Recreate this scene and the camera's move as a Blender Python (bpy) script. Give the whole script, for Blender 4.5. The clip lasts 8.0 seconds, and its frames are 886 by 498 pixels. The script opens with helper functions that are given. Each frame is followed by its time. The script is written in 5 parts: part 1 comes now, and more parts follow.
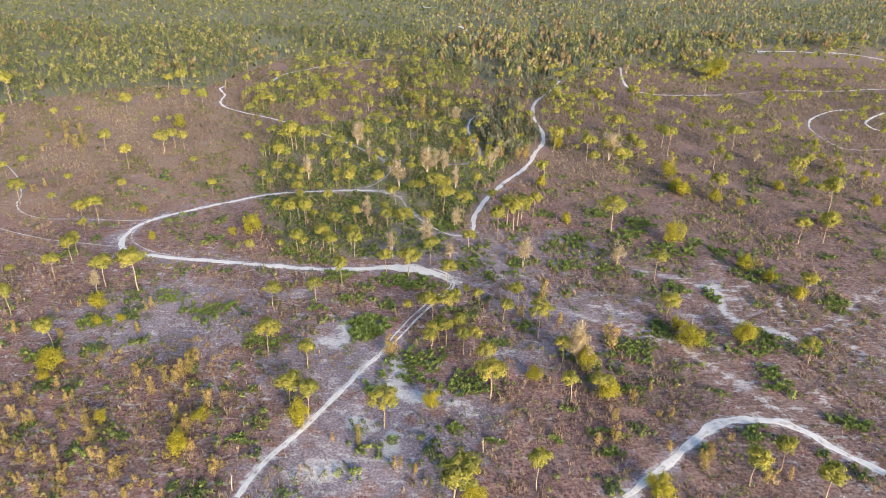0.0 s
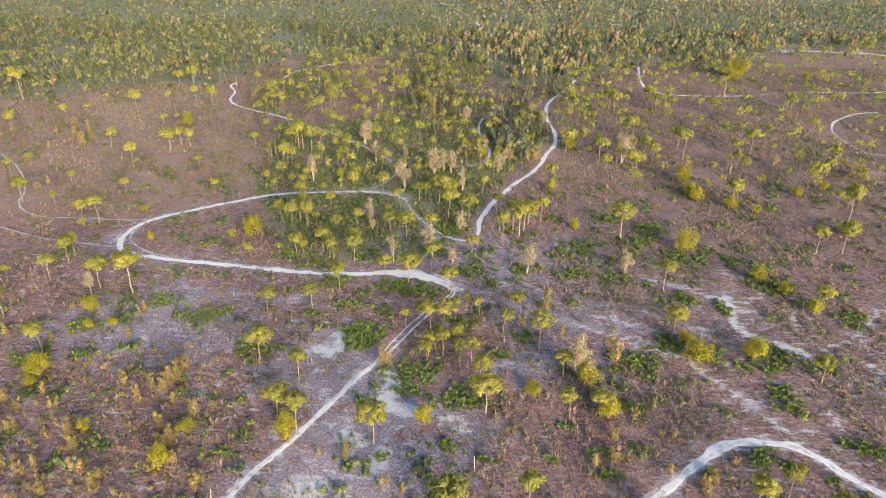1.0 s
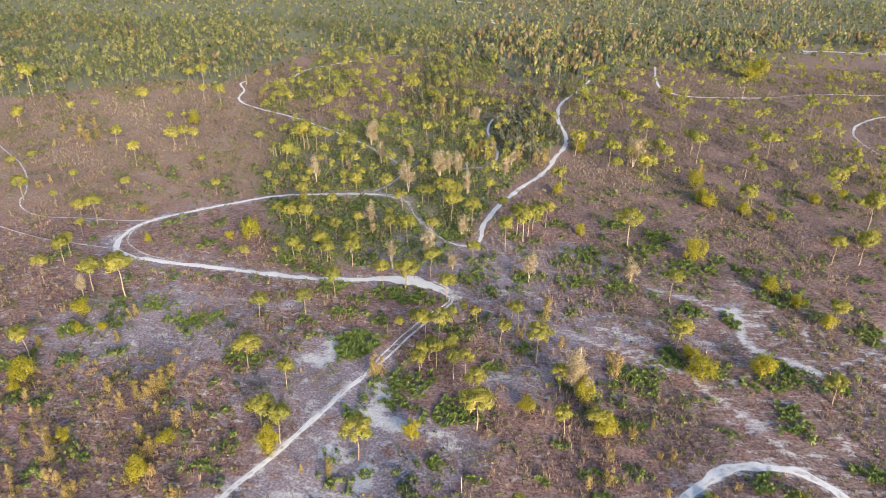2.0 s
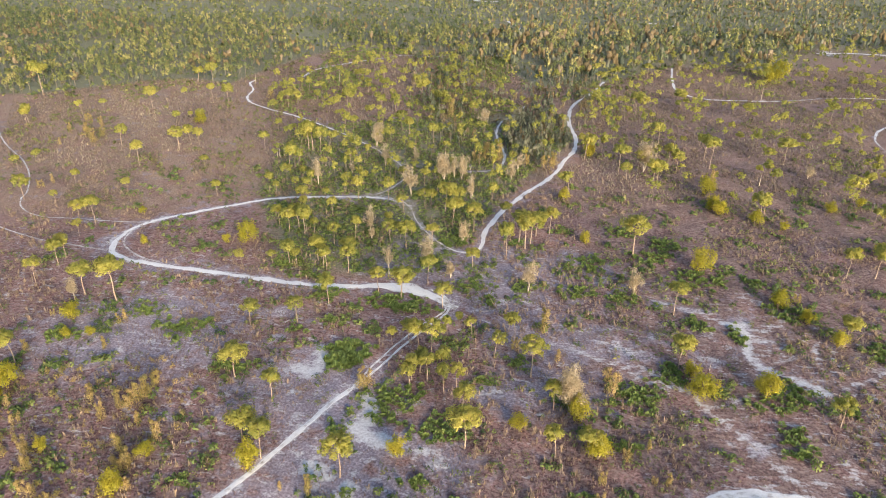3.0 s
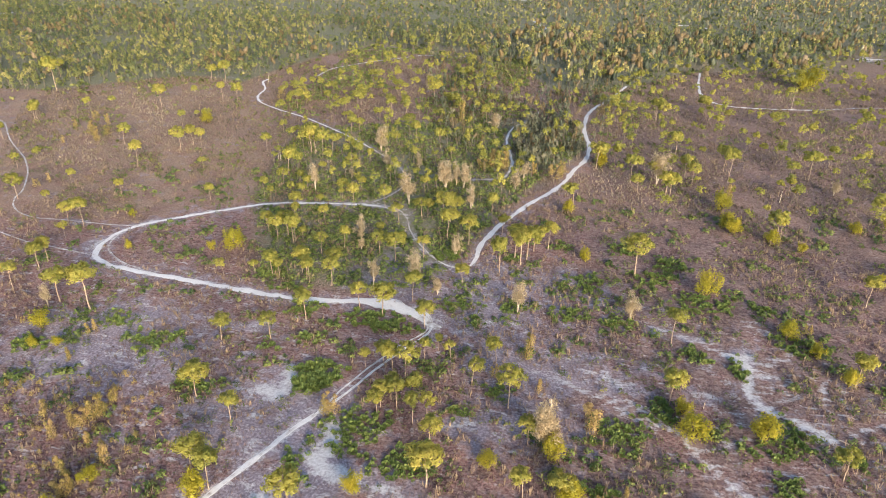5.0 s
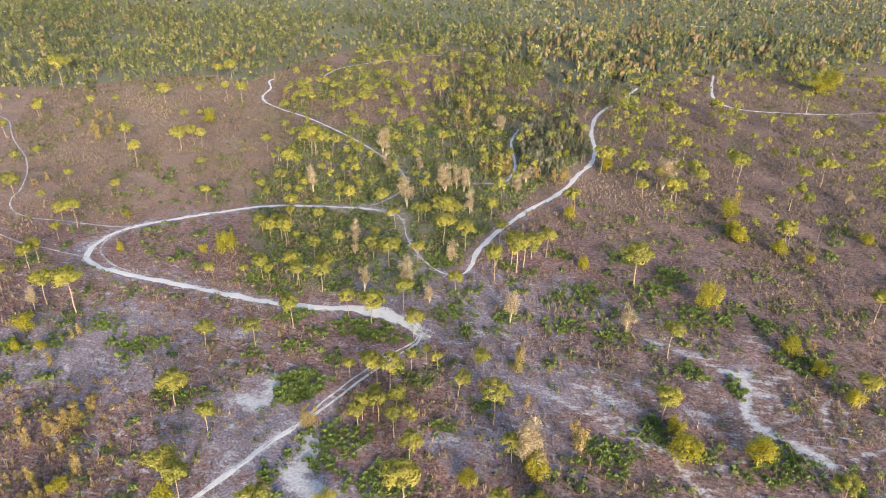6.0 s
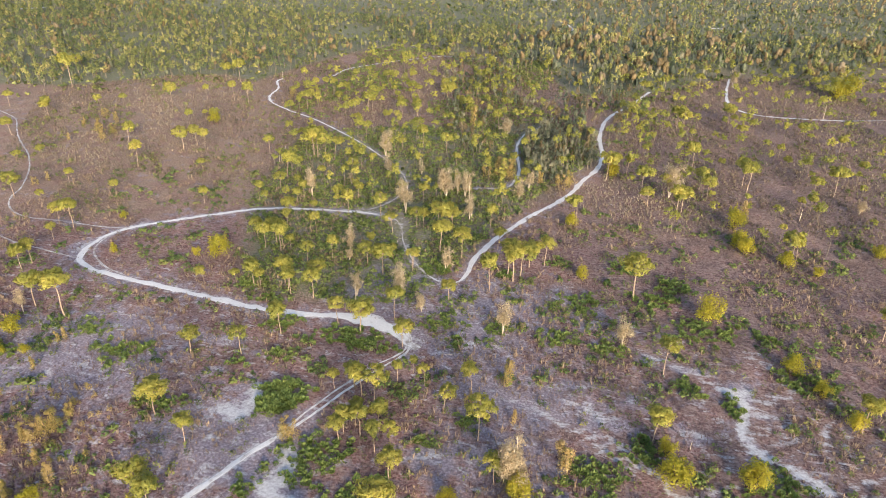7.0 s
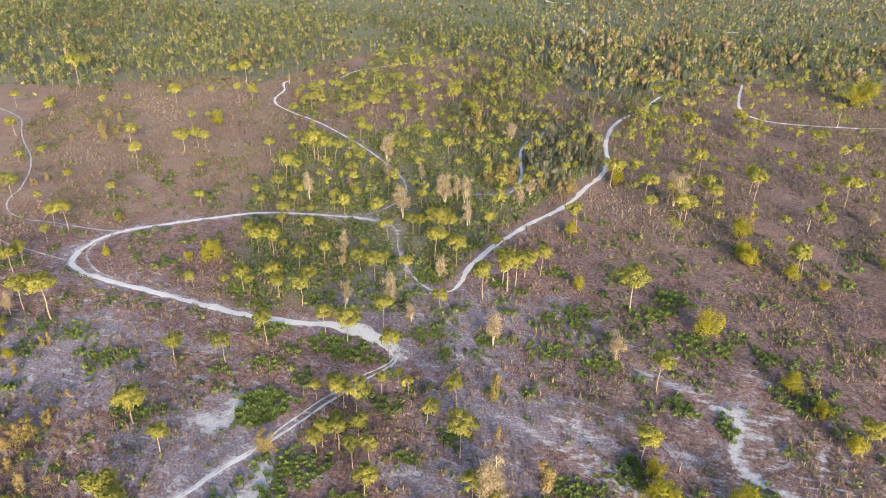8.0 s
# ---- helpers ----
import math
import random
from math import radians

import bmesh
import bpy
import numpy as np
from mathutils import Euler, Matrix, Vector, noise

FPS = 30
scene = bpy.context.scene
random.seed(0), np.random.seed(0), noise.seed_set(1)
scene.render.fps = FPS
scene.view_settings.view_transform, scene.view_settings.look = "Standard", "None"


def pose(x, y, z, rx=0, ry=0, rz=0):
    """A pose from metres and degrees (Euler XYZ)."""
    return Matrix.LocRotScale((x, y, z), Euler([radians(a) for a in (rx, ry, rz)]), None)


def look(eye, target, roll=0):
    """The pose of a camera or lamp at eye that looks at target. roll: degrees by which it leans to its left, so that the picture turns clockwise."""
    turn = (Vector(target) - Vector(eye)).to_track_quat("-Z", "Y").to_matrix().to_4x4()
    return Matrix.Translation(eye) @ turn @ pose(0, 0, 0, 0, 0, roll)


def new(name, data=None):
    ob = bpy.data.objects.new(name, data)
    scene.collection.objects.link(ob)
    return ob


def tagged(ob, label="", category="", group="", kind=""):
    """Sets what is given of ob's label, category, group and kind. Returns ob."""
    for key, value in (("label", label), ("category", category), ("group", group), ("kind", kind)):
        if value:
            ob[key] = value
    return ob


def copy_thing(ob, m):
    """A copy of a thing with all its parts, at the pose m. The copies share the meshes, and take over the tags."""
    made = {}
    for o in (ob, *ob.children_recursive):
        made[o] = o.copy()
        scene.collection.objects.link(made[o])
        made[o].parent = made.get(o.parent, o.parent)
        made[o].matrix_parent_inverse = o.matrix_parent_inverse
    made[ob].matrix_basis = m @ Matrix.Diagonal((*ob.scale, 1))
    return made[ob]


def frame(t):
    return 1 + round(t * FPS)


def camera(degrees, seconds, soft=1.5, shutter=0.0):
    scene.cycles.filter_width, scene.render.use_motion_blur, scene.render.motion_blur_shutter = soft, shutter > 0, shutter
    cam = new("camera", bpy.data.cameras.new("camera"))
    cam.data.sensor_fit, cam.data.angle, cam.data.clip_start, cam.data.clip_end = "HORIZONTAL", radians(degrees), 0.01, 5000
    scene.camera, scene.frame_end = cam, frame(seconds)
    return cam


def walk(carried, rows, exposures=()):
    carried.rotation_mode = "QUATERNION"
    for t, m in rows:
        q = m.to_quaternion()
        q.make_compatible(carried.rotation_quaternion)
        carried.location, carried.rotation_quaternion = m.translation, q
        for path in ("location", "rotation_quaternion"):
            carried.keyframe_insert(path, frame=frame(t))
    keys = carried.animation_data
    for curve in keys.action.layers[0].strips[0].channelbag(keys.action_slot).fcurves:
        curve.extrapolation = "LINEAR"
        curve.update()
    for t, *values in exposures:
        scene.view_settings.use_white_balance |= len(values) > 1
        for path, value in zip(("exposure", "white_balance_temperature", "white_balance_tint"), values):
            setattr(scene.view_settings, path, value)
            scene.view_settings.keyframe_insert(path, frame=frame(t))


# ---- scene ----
cam = camera(64.8, 8.0, 0.92)
PATH = [
    (0, (1.638, -0.375, 97.88), (1.603, 1.408, 96.975), 1.0),
    (0.5, (4.043, 2.863, 97.806), (3.981, 4.642, 96.895), 1.0),
    (1, (6.458, 6.065, 97.699), (6.368, 7.841, 96.784), 1.0),
    (1.5, (8.973, 9.202, 97.606), (8.856, 10.975, 96.687), 1.0),
    (3, (16.906, 18.563, 97.358), (16.707, 20.324, 96.431), 0.9),
    (3.5, (19.567, 21.75, 97.327), (19.341, 23.507, 96.398), 1.0),
    (4, (22.277, 24.856, 97.303), (22.026, 26.609, 96.372), 1.0),
    (4.5, (25.027, 27.94, 97.304), (24.754, 29.688, 96.371), 1.0),
    (6, (33.142, 37.073, 97.377), (32.799, 38.805, 96.437), 1.0),
    (6.5, (35.803, 40.095, 97.378), (35.434, 41.82, 96.436), 1.0),
    (7, (38.398, 43.034, 97.375), (38.004, 44.753, 96.433), 1.1),
    (7.5, (41.007, 45.825, 97.403), (40.588, 47.54, 96.462), 1.1),
    (8, (43.623, 48.605, 97.429), (43.181, 50.314, 96.489), 1.1),
]
walk(cam, [(t, look(eye, target, roll)) for t, eye, target, roll in PATH])

# ---- light ----
SUN_HIGH, SUN_FROM = 15.0, (0.48, -0.88)      # height above the horizon in degrees, plan direction towards the sun
world = bpy.data.worlds.new("sky")
scene.world = world
world.use_nodes = True
wt = world.node_tree
sky = wt.nodes.new("ShaderNodeTexSky")
sky.sky_type, sky.sun_disc = "NISHITA", False
sky.sun_elevation, sky.sun_rotation = radians(SUN_HIGH), math.atan2(SUN_FROM[0], SUN_FROM[1])
sky.air_density, sky.dust_density, sky.ozone_density = 1.0, 1.2, 1.6
wt.links.new(sky.outputs["Color"], wt.nodes["Background"].inputs["Color"])
wt.nodes["Background"].inputs["Strength"].default_value = 0.13
sun = new("sun", bpy.data.lights.new("sun", "SUN"))
sun.data.energy, sun.data.angle, sun.data.color = 4.1, radians(26), (1.0, 0.84, 0.64)
sun.matrix_world = look((SUN_FROM[0] * 100, SUN_FROM[1] * 100, 100 * math.tan(radians(SUN_HIGH))), (0, 0, 0))
scene.view_settings.exposure = 1.24


# ---- materials ----
def material(name, rough=0.9):
    m = bpy.data.materials.new(name)
    m.use_nodes = True
    nt = m.node_tree
    bsdf = nt.nodes["Principled BSDF"]
    bsdf.inputs["Roughness"].default_value = rough
    bsdf.inputs["Specular IOR Level"].default_value = 0.2
    return m, nt, bsdf


def node(nt, kind, **values):
    n = nt.nodes.new(kind)
    for key, value in values.items():
        n.inputs[key].default_value = value
    return n


def maths(nt, op, a, b=None, c=None):
    n = nt.nodes.new("ShaderNodeMath")
    n.operation = op
    for i, v in enumerate((a, b, c)):
        if v is None:
            continue
        if isinstance(v, (int, float)):
            n.inputs[i].default_value = v
        else:
            nt.links.new(v, n.inputs[i])
    return n.outputs[0]


def ramp(nt, value, stops):
    n = nt.nodes.new("ShaderNodeValToRGB")
    els = n.color_ramp.elements
    while len(els) < len(stops):
        els.new(0.5)
    for e, (at, col) in zip(els, stops):
        e.position, e.color = at, (*col, 1)
    nt.links.new(value, n.inputs[0])
    return n.outputs[0]


def noise_at(nt, scale, detail=3.0, rough=0.55, stretch=None):
    geo = nt.nodes.new("ShaderNodeNewGeometry")
    n = node(nt, "ShaderNodeTexNoise", Scale=scale, Detail=detail, Roughness=rough)
    if stretch:
        mp = nt.nodes.new("ShaderNodeMapping")
        mp.inputs["Scale"].default_value = stretch
        nt.links.new(geo.outputs["Position"], mp.inputs[0])
        nt.links.new(mp.outputs[0], n.inputs["Vector"])
    else:
        nt.links.new(geo.outputs["Position"], n.inputs["Vector"])
    return n.outputs["Fac"]


def mixed(nt, fac, a, b):
    n = nt.nodes.new("ShaderNodeMix")
    n.data_type = "RGBA"
    for i, v in ((0, fac), (6, a), (7, b)):
        if isinstance(v, (int, float)):
            n.inputs[i].default_value = v
        elif isinstance(v, tuple):
            n.inputs[i].default_value = (*v, 1)
        else:
            nt.links.new(v, n.inputs[i])
    return n.outputs[2]


def leafy(name, stops, translucent=0.38, weights=(0.45, 0.3, 0.25)):
    """Foliage: colour by plant (tint and object) and by leaf."""
    m, nt, bsdf = material(name, 0.55)
    bsdf.inputs["Specular IOR Level"].default_value = 0.28
    tint = nt.nodes.new("ShaderNodeAttribute")
    tint.attribute_name = "tint"
    geo = nt.nodes.new("ShaderNodeNewGeometry")
    info = nt.nodes.new("ShaderNodeObjectInfo")
    v = maths(nt, "MULTIPLY", tint.outputs["Fac"], weights[0])
    v = maths(nt, "MULTIPLY_ADD", geo.outputs["Random Per Island"], weights[1], v)
    v = maths(nt, "MULTIPLY_ADD", info.outputs["Random"], weights[2], v)
    col = ramp(nt, v, stops)
    nt.links.new(col, bsdf.inputs["Base Color"])
    tr = nt.nodes.new("ShaderNodeBsdfTranslucent")
    nt.links.new(col, tr.inputs["Color"])
    mx = nt.nodes.new("ShaderNodeMixShader")
    mx.inputs[0].default_value = translucent
    nt.links.new(bsdf.outputs[0], mx.inputs[1])
    nt.links.new(tr.outputs[0], mx.inputs[2])
    nt.links.new(mx.outputs[0], nt.nodes["Material Output"].inputs["Surface"])
    return m


def barky(name, dark, light, scale=6.0):
    m, nt, bsdf = material(name, 0.9)
    f = noise_at(nt, scale, 4.0, 0.6, (1, 1, 0.35))
    nt.links.new(ramp(nt, f, [(0.35, dark), (0.65, light)]), bsdf.inputs["Base Color"])
    bump = node(nt, "ShaderNodeBump", Strength=0.4, Distance=0.03)
    nt.links.new(f, bump.inputs["Height"])
    nt.links.new(bump.outputs[0], bsdf.inputs["Normal"])
    return m


PINE_LEAF = leafy("pine_needles", [(0.0, (0.193, 0.221, 0.065)), (0.35, (0.335, 0.338, 0.0838)), (0.7, (0.503, 0.455, 0.112)), (1.0, (0.645, 0.525, 0.166))], 0.52)
FAR_LEAF = leafy("far_pine_foliage", [(0.0, (0.0912, 0.121, 0.069)), (0.4, (0.188, 0.212, 0.0856)), (0.7, (0.325, 0.318, 0.108)), (1.0, (0.479, 0.412, 0.166))], 0.4, (0.9, 0.1, 0))
DRY_FAR_LEAF = leafy("far_dry_foliage", [(0.0, (0.139, 0.113, 0.0589)), (0.5, (0.257, 0.191, 0.0954)), (1.0, (0.375, 0.296, 0.199))], 0.4, (0.9, 0.1, 0))
GREY_FAR_LEAF = leafy("far_grey_foliage", [(0.0, (0.0852, 0.111, 0.0804)), (0.5, (0.184, 0.202, 0.131)), (1.0, (0.354, 0.321, 0.218))], 0.4, (0.9, 0.1, 0))
PALM_LEAF = leafy("palmetto_fronds", [(0.0, (0.0587, 0.102, 0.0347)), (0.4, (0.135, 0.193, 0.0532)), (0.75, (0.235, 0.28, 0.0732)), (1.0, (0.388, 0.398, 0.113))], 0.25)
UNDER_LEAF = leafy("undergrowth_fronds", [(0.0, (0.0672, 0.114, 0.0461)), (0.5, (0.179, 0.239, 0.072)), (1.0, (0.37, 0.395, 0.122))], 0.3, (0.75, 0.25, 0))
BUSH_LEAF = leafy("bright_bush_leaves", [(0.0, (0.242, 0.257, 0.0407)), (0.5, (0.459, 0.414, 0.0508)), (1.0, (0.665, 0.537, 0.0813))], 0.5)
RUST_LEAF = leafy("rusty_scrub_leaves", [(0.0, (0.232, 0.219, 0.0714)), (0.35, (0.394, 0.317, 0.113)), (0.7, (0.522, 0.378, 0.167)), (1.0, (0.579, 0.453, 0.261))], 0.42)
TAN_LEAF = leafy("dry_tan_leaves", [(0.0, (0.36, 0.28, 0.17)), (0.5, (0.52, 0.42, 0.27)), (1.0, (0.68, 0.57, 0.42))], 0.42)
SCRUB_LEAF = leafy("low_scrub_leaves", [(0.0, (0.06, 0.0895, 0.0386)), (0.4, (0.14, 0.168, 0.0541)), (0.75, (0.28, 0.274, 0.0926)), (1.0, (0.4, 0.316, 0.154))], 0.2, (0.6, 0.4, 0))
BRUSH_LEAF = leafy("dry_brush_leaves", [(0.0, (0.171, 0.122, 0.0866)), (0.4, (0.303, 0.222, 0.153)), (0.75, (0.436, 0.323, 0.215)), (1.0, (0.531, 0.426, 0.316))], 0.3, (0.541, 0.368, 0))
GRASS = leafy("dry_grass", [(0.0, (0.115, 0.078, 0.072)), (0.3, (0.185, 0.127, 0.117)), (0.6, (0.271, 0.193, 0.179)), (0.85, (0.394, 0.288, 0.25)), (1.0, (0.497, 0.394, 0.333))], 0.3, (0.625, 0.262, 0))
FIELD_GRASS = leafy("field_grass_blades", [(0.0, (0.0713, 0.0586, 0.0387)), (0.3, (0.173, 0.134, 0.099)), (0.6, (0.295, 0.234, 0.165)), (0.85, (0.427, 0.341, 0.243)), (1.0, (0.529, 0.448, 0.32))], 0.3, (0.679, 0.291, 0))
PINE_BARK = barky("pine_bark", (0.20, 0.14, 0.10), (0.42, 0.33, 0.26))
GREY_BARK = barky("grey_bark", (0.09, 0.075, 0.06), (0.2, 0.165, 0.135))
PALE_BARK = barky("bleached_bark", (0.40, 0.33, 0.25), (0.64, 0.55, 0.44))
DARK_BARK = barky("scrub_bark", (0.09, 0.07, 0.05), (0.2, 0.15, 0.11))

SAND, nt, bsdf = material("white_sand", 0.95)
fine, broad = noise_at(nt, 2.2, 5.0, 0.65), noise_at(nt, 0.22, 3.0)
col = ramp(nt, fine, [(0.25, (0.58, 0.555, 0.555)), (0.5, (0.68, 0.66, 0.665)), (0.75, (0.78, 0.765, 0.77))])
col = mixed(nt, ramp(nt, broad, [(0.45, (0, 0, 0)), (0.75, (0.25, 0.25, 0.25))]), col, (0.42, 0.36, 0.34))
tint = nt.nodes.new("ShaderNodeAttribute")
tint.attribute_name = "tint"
litter = maths(nt, "MULTIPLY_ADD", noise_at(nt, 0.55, 5.0, 0.7), 2.2, maths(nt, "SUBTRACT", tint.outputs["Fac"], 1.1))
col = mixed(nt, ramp(nt, litter, [(0.45, (0, 0, 0)), (0.85, (0.85, 0.85, 0.85))]), col, (0.26, 0.21, 0.19))
nt.links.new(col, bsdf.inputs["Base Color"])
bump = node(nt, "ShaderNodeBump", Strength=0.5, Distance=0.12)
nt.links.new(fine, bump.inputs["Height"])
nt.links.new(bump.outputs[0], bsdf.inputs["Normal"])

SOIL, nt, bsdf = material("dry_savanna_soil", 0.95)


def attribute(nt, name):
    a = nt.nodes.new("ShaderNodeAttribute")
    a.attribute_name = name
    return a.outputs["Fac"]


grain, clump, drift = noise_at(nt, 1.9, 4.0, 0.6), noise_at(nt, 0.26, 5.0, 0.62), noise_at(nt, 0.035, 3.0, 0.55)
brown = ramp(nt, grain, [(0.34, (0.0972, 0.0592, 0.057)), (0.45, (0.147, 0.0922, 0.0875)), (0.56, (0.212, 0.139, 0.13)), (0.68, (0.309, 0.209, 0.195))])
rust = ramp(nt, grain, [(0.34, (0.0883, 0.0432, 0.0431)), (0.5, (0.225, 0.12, 0.11)), (0.68, (0.408, 0.239, 0.222))])
far_rust = noise_at(nt, 0.09, 4.0, 0.6)
brown = mixed(nt, ramp(nt, maths(nt, "MULTIPLY_ADD", attribute(nt, "rust"), 0.22, far_rust), [(0.5, (0, 0, 0)), (0.72, (0.9, 0.9, 0.9))]), brown, rust)
tan = ramp(nt, grain, [(0.32, (0.121, 0.0813, 0.0612)), (0.5, (0.27, 0.189, 0.141)), (0.70, (0.458, 0.339, 0.254))])
mottle = noise_at(nt, 0.16, 5.0, 0.65)
tan = mixed(nt, ramp(nt, mottle, [(0.44, (0, 0, 0)), (0.64, (0.6, 0.6, 0.6))]), tan, rust)
grey = ramp(nt, grain, [(0.30, (0.145, 0.122, 0.145)), (0.5, (0.263, 0.227, 0.266)), (0.70, (0.425, 0.375, 0.429))])
green = ramp(nt, grain, [(0.3, (0.0927, 0.106, 0.0666)), (0.55, (0.186, 0.194, 0.122)), (0.75, (0.339, 0.348, 0.228))])
litter = noise_at(nt, 0.75, 5.0, 0.68, (1.0, 1.6, 1.0))
brown = mixed(nt, ramp(nt, litter, [(0.48, (0, 0, 0)), (0.62, (0.8, 0.8, 0.8))]), brown, (0.33, 0.245, 0.215))
brown = mixed(nt, ramp(nt, litter, [(0.32, (0.6, 0.6, 0.6)), (0.46, (0, 0, 0))]), brown, (0.075, 0.052, 0.05))
stain = noise_at(nt, 0.19, 4.0, 0.62, (1.0, 1.4, 1.0))
brown = mixed(nt, ramp(nt, stain, [(0.34, (0.55, 0.55, 0.55)), (0.47, (0, 0, 0))]), brown, (0.085, 0.056, 0.052))
brown = mixed(nt, ramp(nt, stain, [(0.53, (0, 0, 0)), (0.68, (0.5, 0.5, 0.5))]), brown, (0.27, 0.195, 0.175))
ground_col = mixed(nt, attribute(nt, "field"), brown, tan)
ground_col = mixed(nt, attribute(nt, "green"), ground_col, green)
g = maths(nt, "ADD", attribute(nt, "grey"), maths(nt, "MULTIPLY_ADD", clump, 2.7, -1.42))
g = maths(nt, "MULTIPLY_ADD", drift, 0.9, maths(nt, "SUBTRACT", g, 0.45))
ground_col = mixed(nt, ramp(nt, g, [(0.15, (0, 0, 0)), (0.6, (0.85, 0.85, 0.85))]), ground_col, grey)
pale = ramp(nt, grain, [(0.25, (0.33, 0.315, 0.33)), (0.55, (0.53, 0.515, 0.535)), (0.8, (0.68, 0.665, 0.68))])
streak = noise_at(nt, 0.42, 6.0, 0.64, (0.7, 1.35, 1.0))
s = maths(nt, "ADD", attribute(nt, "sand"), maths(nt, "MULTIPLY_ADD", streak, 3.0, -1.5))
s = maths(nt, "ADD", s, maths(nt, "MULTIPLY_ADD", grain, 0.5, -0.25))
ground_col = mixed(nt, ramp(nt, s, [(0.42, (0, 0, 0)), (0.60, (0.45, 0.45, 0.45)), (1.0, (1, 1, 1))]), ground_col, pale)
nt.links.new(ground_col, bsdf.inputs["Base Color"])
bump = node(nt, "ShaderNodeBump", Strength=0.5, Distance=0.2)
nt.links.new(grain, bump.inputs["Height"])
nt.links.new(bump.outputs[0], bsdf.inputs["Normal"])


# ---- meshes ----
class Soup:
    """Faces of many small pieces, with one tint for each face."""

    def __init__(self):
        self.v, self.f, self.t, self.n, self.soft = [], [], [], 0, []

    def add(self, verts, faces, tint=0.5, soft=None):
        verts, faces = np.asarray(verts, float), np.asarray(faces, int)
        self.v.append(verts)
        self.f.append(faces + self.n)
        self.t.append(np.broadcast_to(np.asarray(tint, float), (len(faces),)))
        self.n += len(verts)
        if soft is not None:
            self.soft.append(soft)

    def mesh(self, name, mat, smooth=False):
        me = bpy.data.meshes.new(name)
        v = np.concatenate(self.v)
        me.vertices.add(len(v))
        me.vertices.foreach_set("co", v.ravel())
        loops = np.concatenate([f.ravel() for f in self.f])
        sizes = np.concatenate([np.full(len(f), f.shape[1]) for f in self.f])
        me.loops.add(len(loops))
        me.loops.foreach_set("vertex_index", loops)
        me.polygons.add(len(sizes))
        me.polygons.foreach_set("loop_start", np.concatenate([[0], np.cumsum(sizes)[:-1]]))
        me.polygons.foreach_set("use_smooth", np.full(len(sizes), smooth or bool(self.soft)))
        me.attributes.new("tint", "FLOAT", "FACE").data.foreach_set("value", np.concatenate(self.t))
        me.update(calc_edges=True)
        if self.soft:
            me.attributes.new("custom_normal", "FLOAT_VECTOR", "POINT").data.foreach_set("vector", np.concatenate(self.soft).ravel())
        me.materials.append(mat)
        return me


def unit(v):
    return v / (np.linalg.norm(v, axis=-1)[..., None] + 1e-9)


def cards(soup, rng, at, out, size, tint=0.5, aspect=0.6, jitter=0.6):
    """Small leaf sprays at points, facing roughly out."""
    n = len(at)
    nor = out + rng.normal(0, jitter, (n, 3))
    nor /= np.linalg.norm(nor, axis=1)[:, None] + 1e-9
    a = np.cross(nor, rng.normal(0, 1, (n, 3)))
    a /= np.linalg.norm(a, axis=1)[:, None] + 1e-9
    b = np.cross(nor, a)
    s = np.broadcast_to(size, (n,)) * rng.uniform(0.65, 1.35, n)
    a, b = a * s[:, None], b * (s * aspect)[:, None]
    bend = nor * (s * 0.25)[:, None]
    verts = np.stack([at - a - bend, at - b * 0.9 + a * 0.15, at + a - bend, at + b], 1).reshape(-1, 3)
    soup.add(verts, np.arange(4 * n).reshape(n, 4), tint, np.repeat(unit(0.55 * out + 0.5 * nor + (0, 0, 0.4)), 4, 0))


PHI = (1 + 5 ** 0.5) / 2
PUFF = unit(np.array([(-1, PHI, 0), (1, PHI, 0), (-1, -PHI, 0), (1, -PHI, 0), (0, -1, PHI), (0, 1, PHI), (0, -1, -PHI), (0, 1, -PHI), (PHI, 0, -1), (PHI, 0, 1), (-PHI, 0, -1), (-PHI, 0, 1)]))
PUFF_FACES = np.array([(0, 11, 5), (0, 5, 1), (0, 1, 7), (0, 7, 10), (0, 10, 11), (1, 5, 9), (5, 11, 4), (11, 10, 2), (10, 7, 6), (7, 1, 8),
                       (3, 9, 4), (3, 4, 2), (3, 2, 6), (3, 6, 8), (3, 8, 9), (4, 9, 5), (2, 4, 11), (6, 2, 10), (8, 6, 7), (9, 8, 1)])


def puffs(soup, rng, at, radii, tint):
    """Uneven close-leaved clumps, the dense hearts of crowns and thickets."""
    n = len(at)
    d = unit(PUFF[None] + rng.normal(0, 0.16, (n, 12, 3)))
    v = at[:, None] + d * rng.uniform(0.7, 1.25, (n, 12, 1)) * radii[:, None]
    faces = (np.arange(n)[:, None, None] * 12 + PUFF_FACES).reshape(-1, 3)
    soup.add(v.reshape(-1, 3), faces, np.repeat(tint, 20), unit(unit(d / radii[:, None]) + (0, 0, 0.35)).reshape(-1, 3))


def blob(rng, n, centre, radii, up=0.0):
    """Points near the skin of an egg shape, and their outward directions."""
    d = rng.normal(0, 1, (n, 3))
    d[:, 2] += up
    d /= np.linalg.norm(d, axis=1)[:, None]
    r = rng.uniform(0.45, 1.15, n)[:, None]
    return np.asarray(centre) + d * r * np.asarray(radii), d


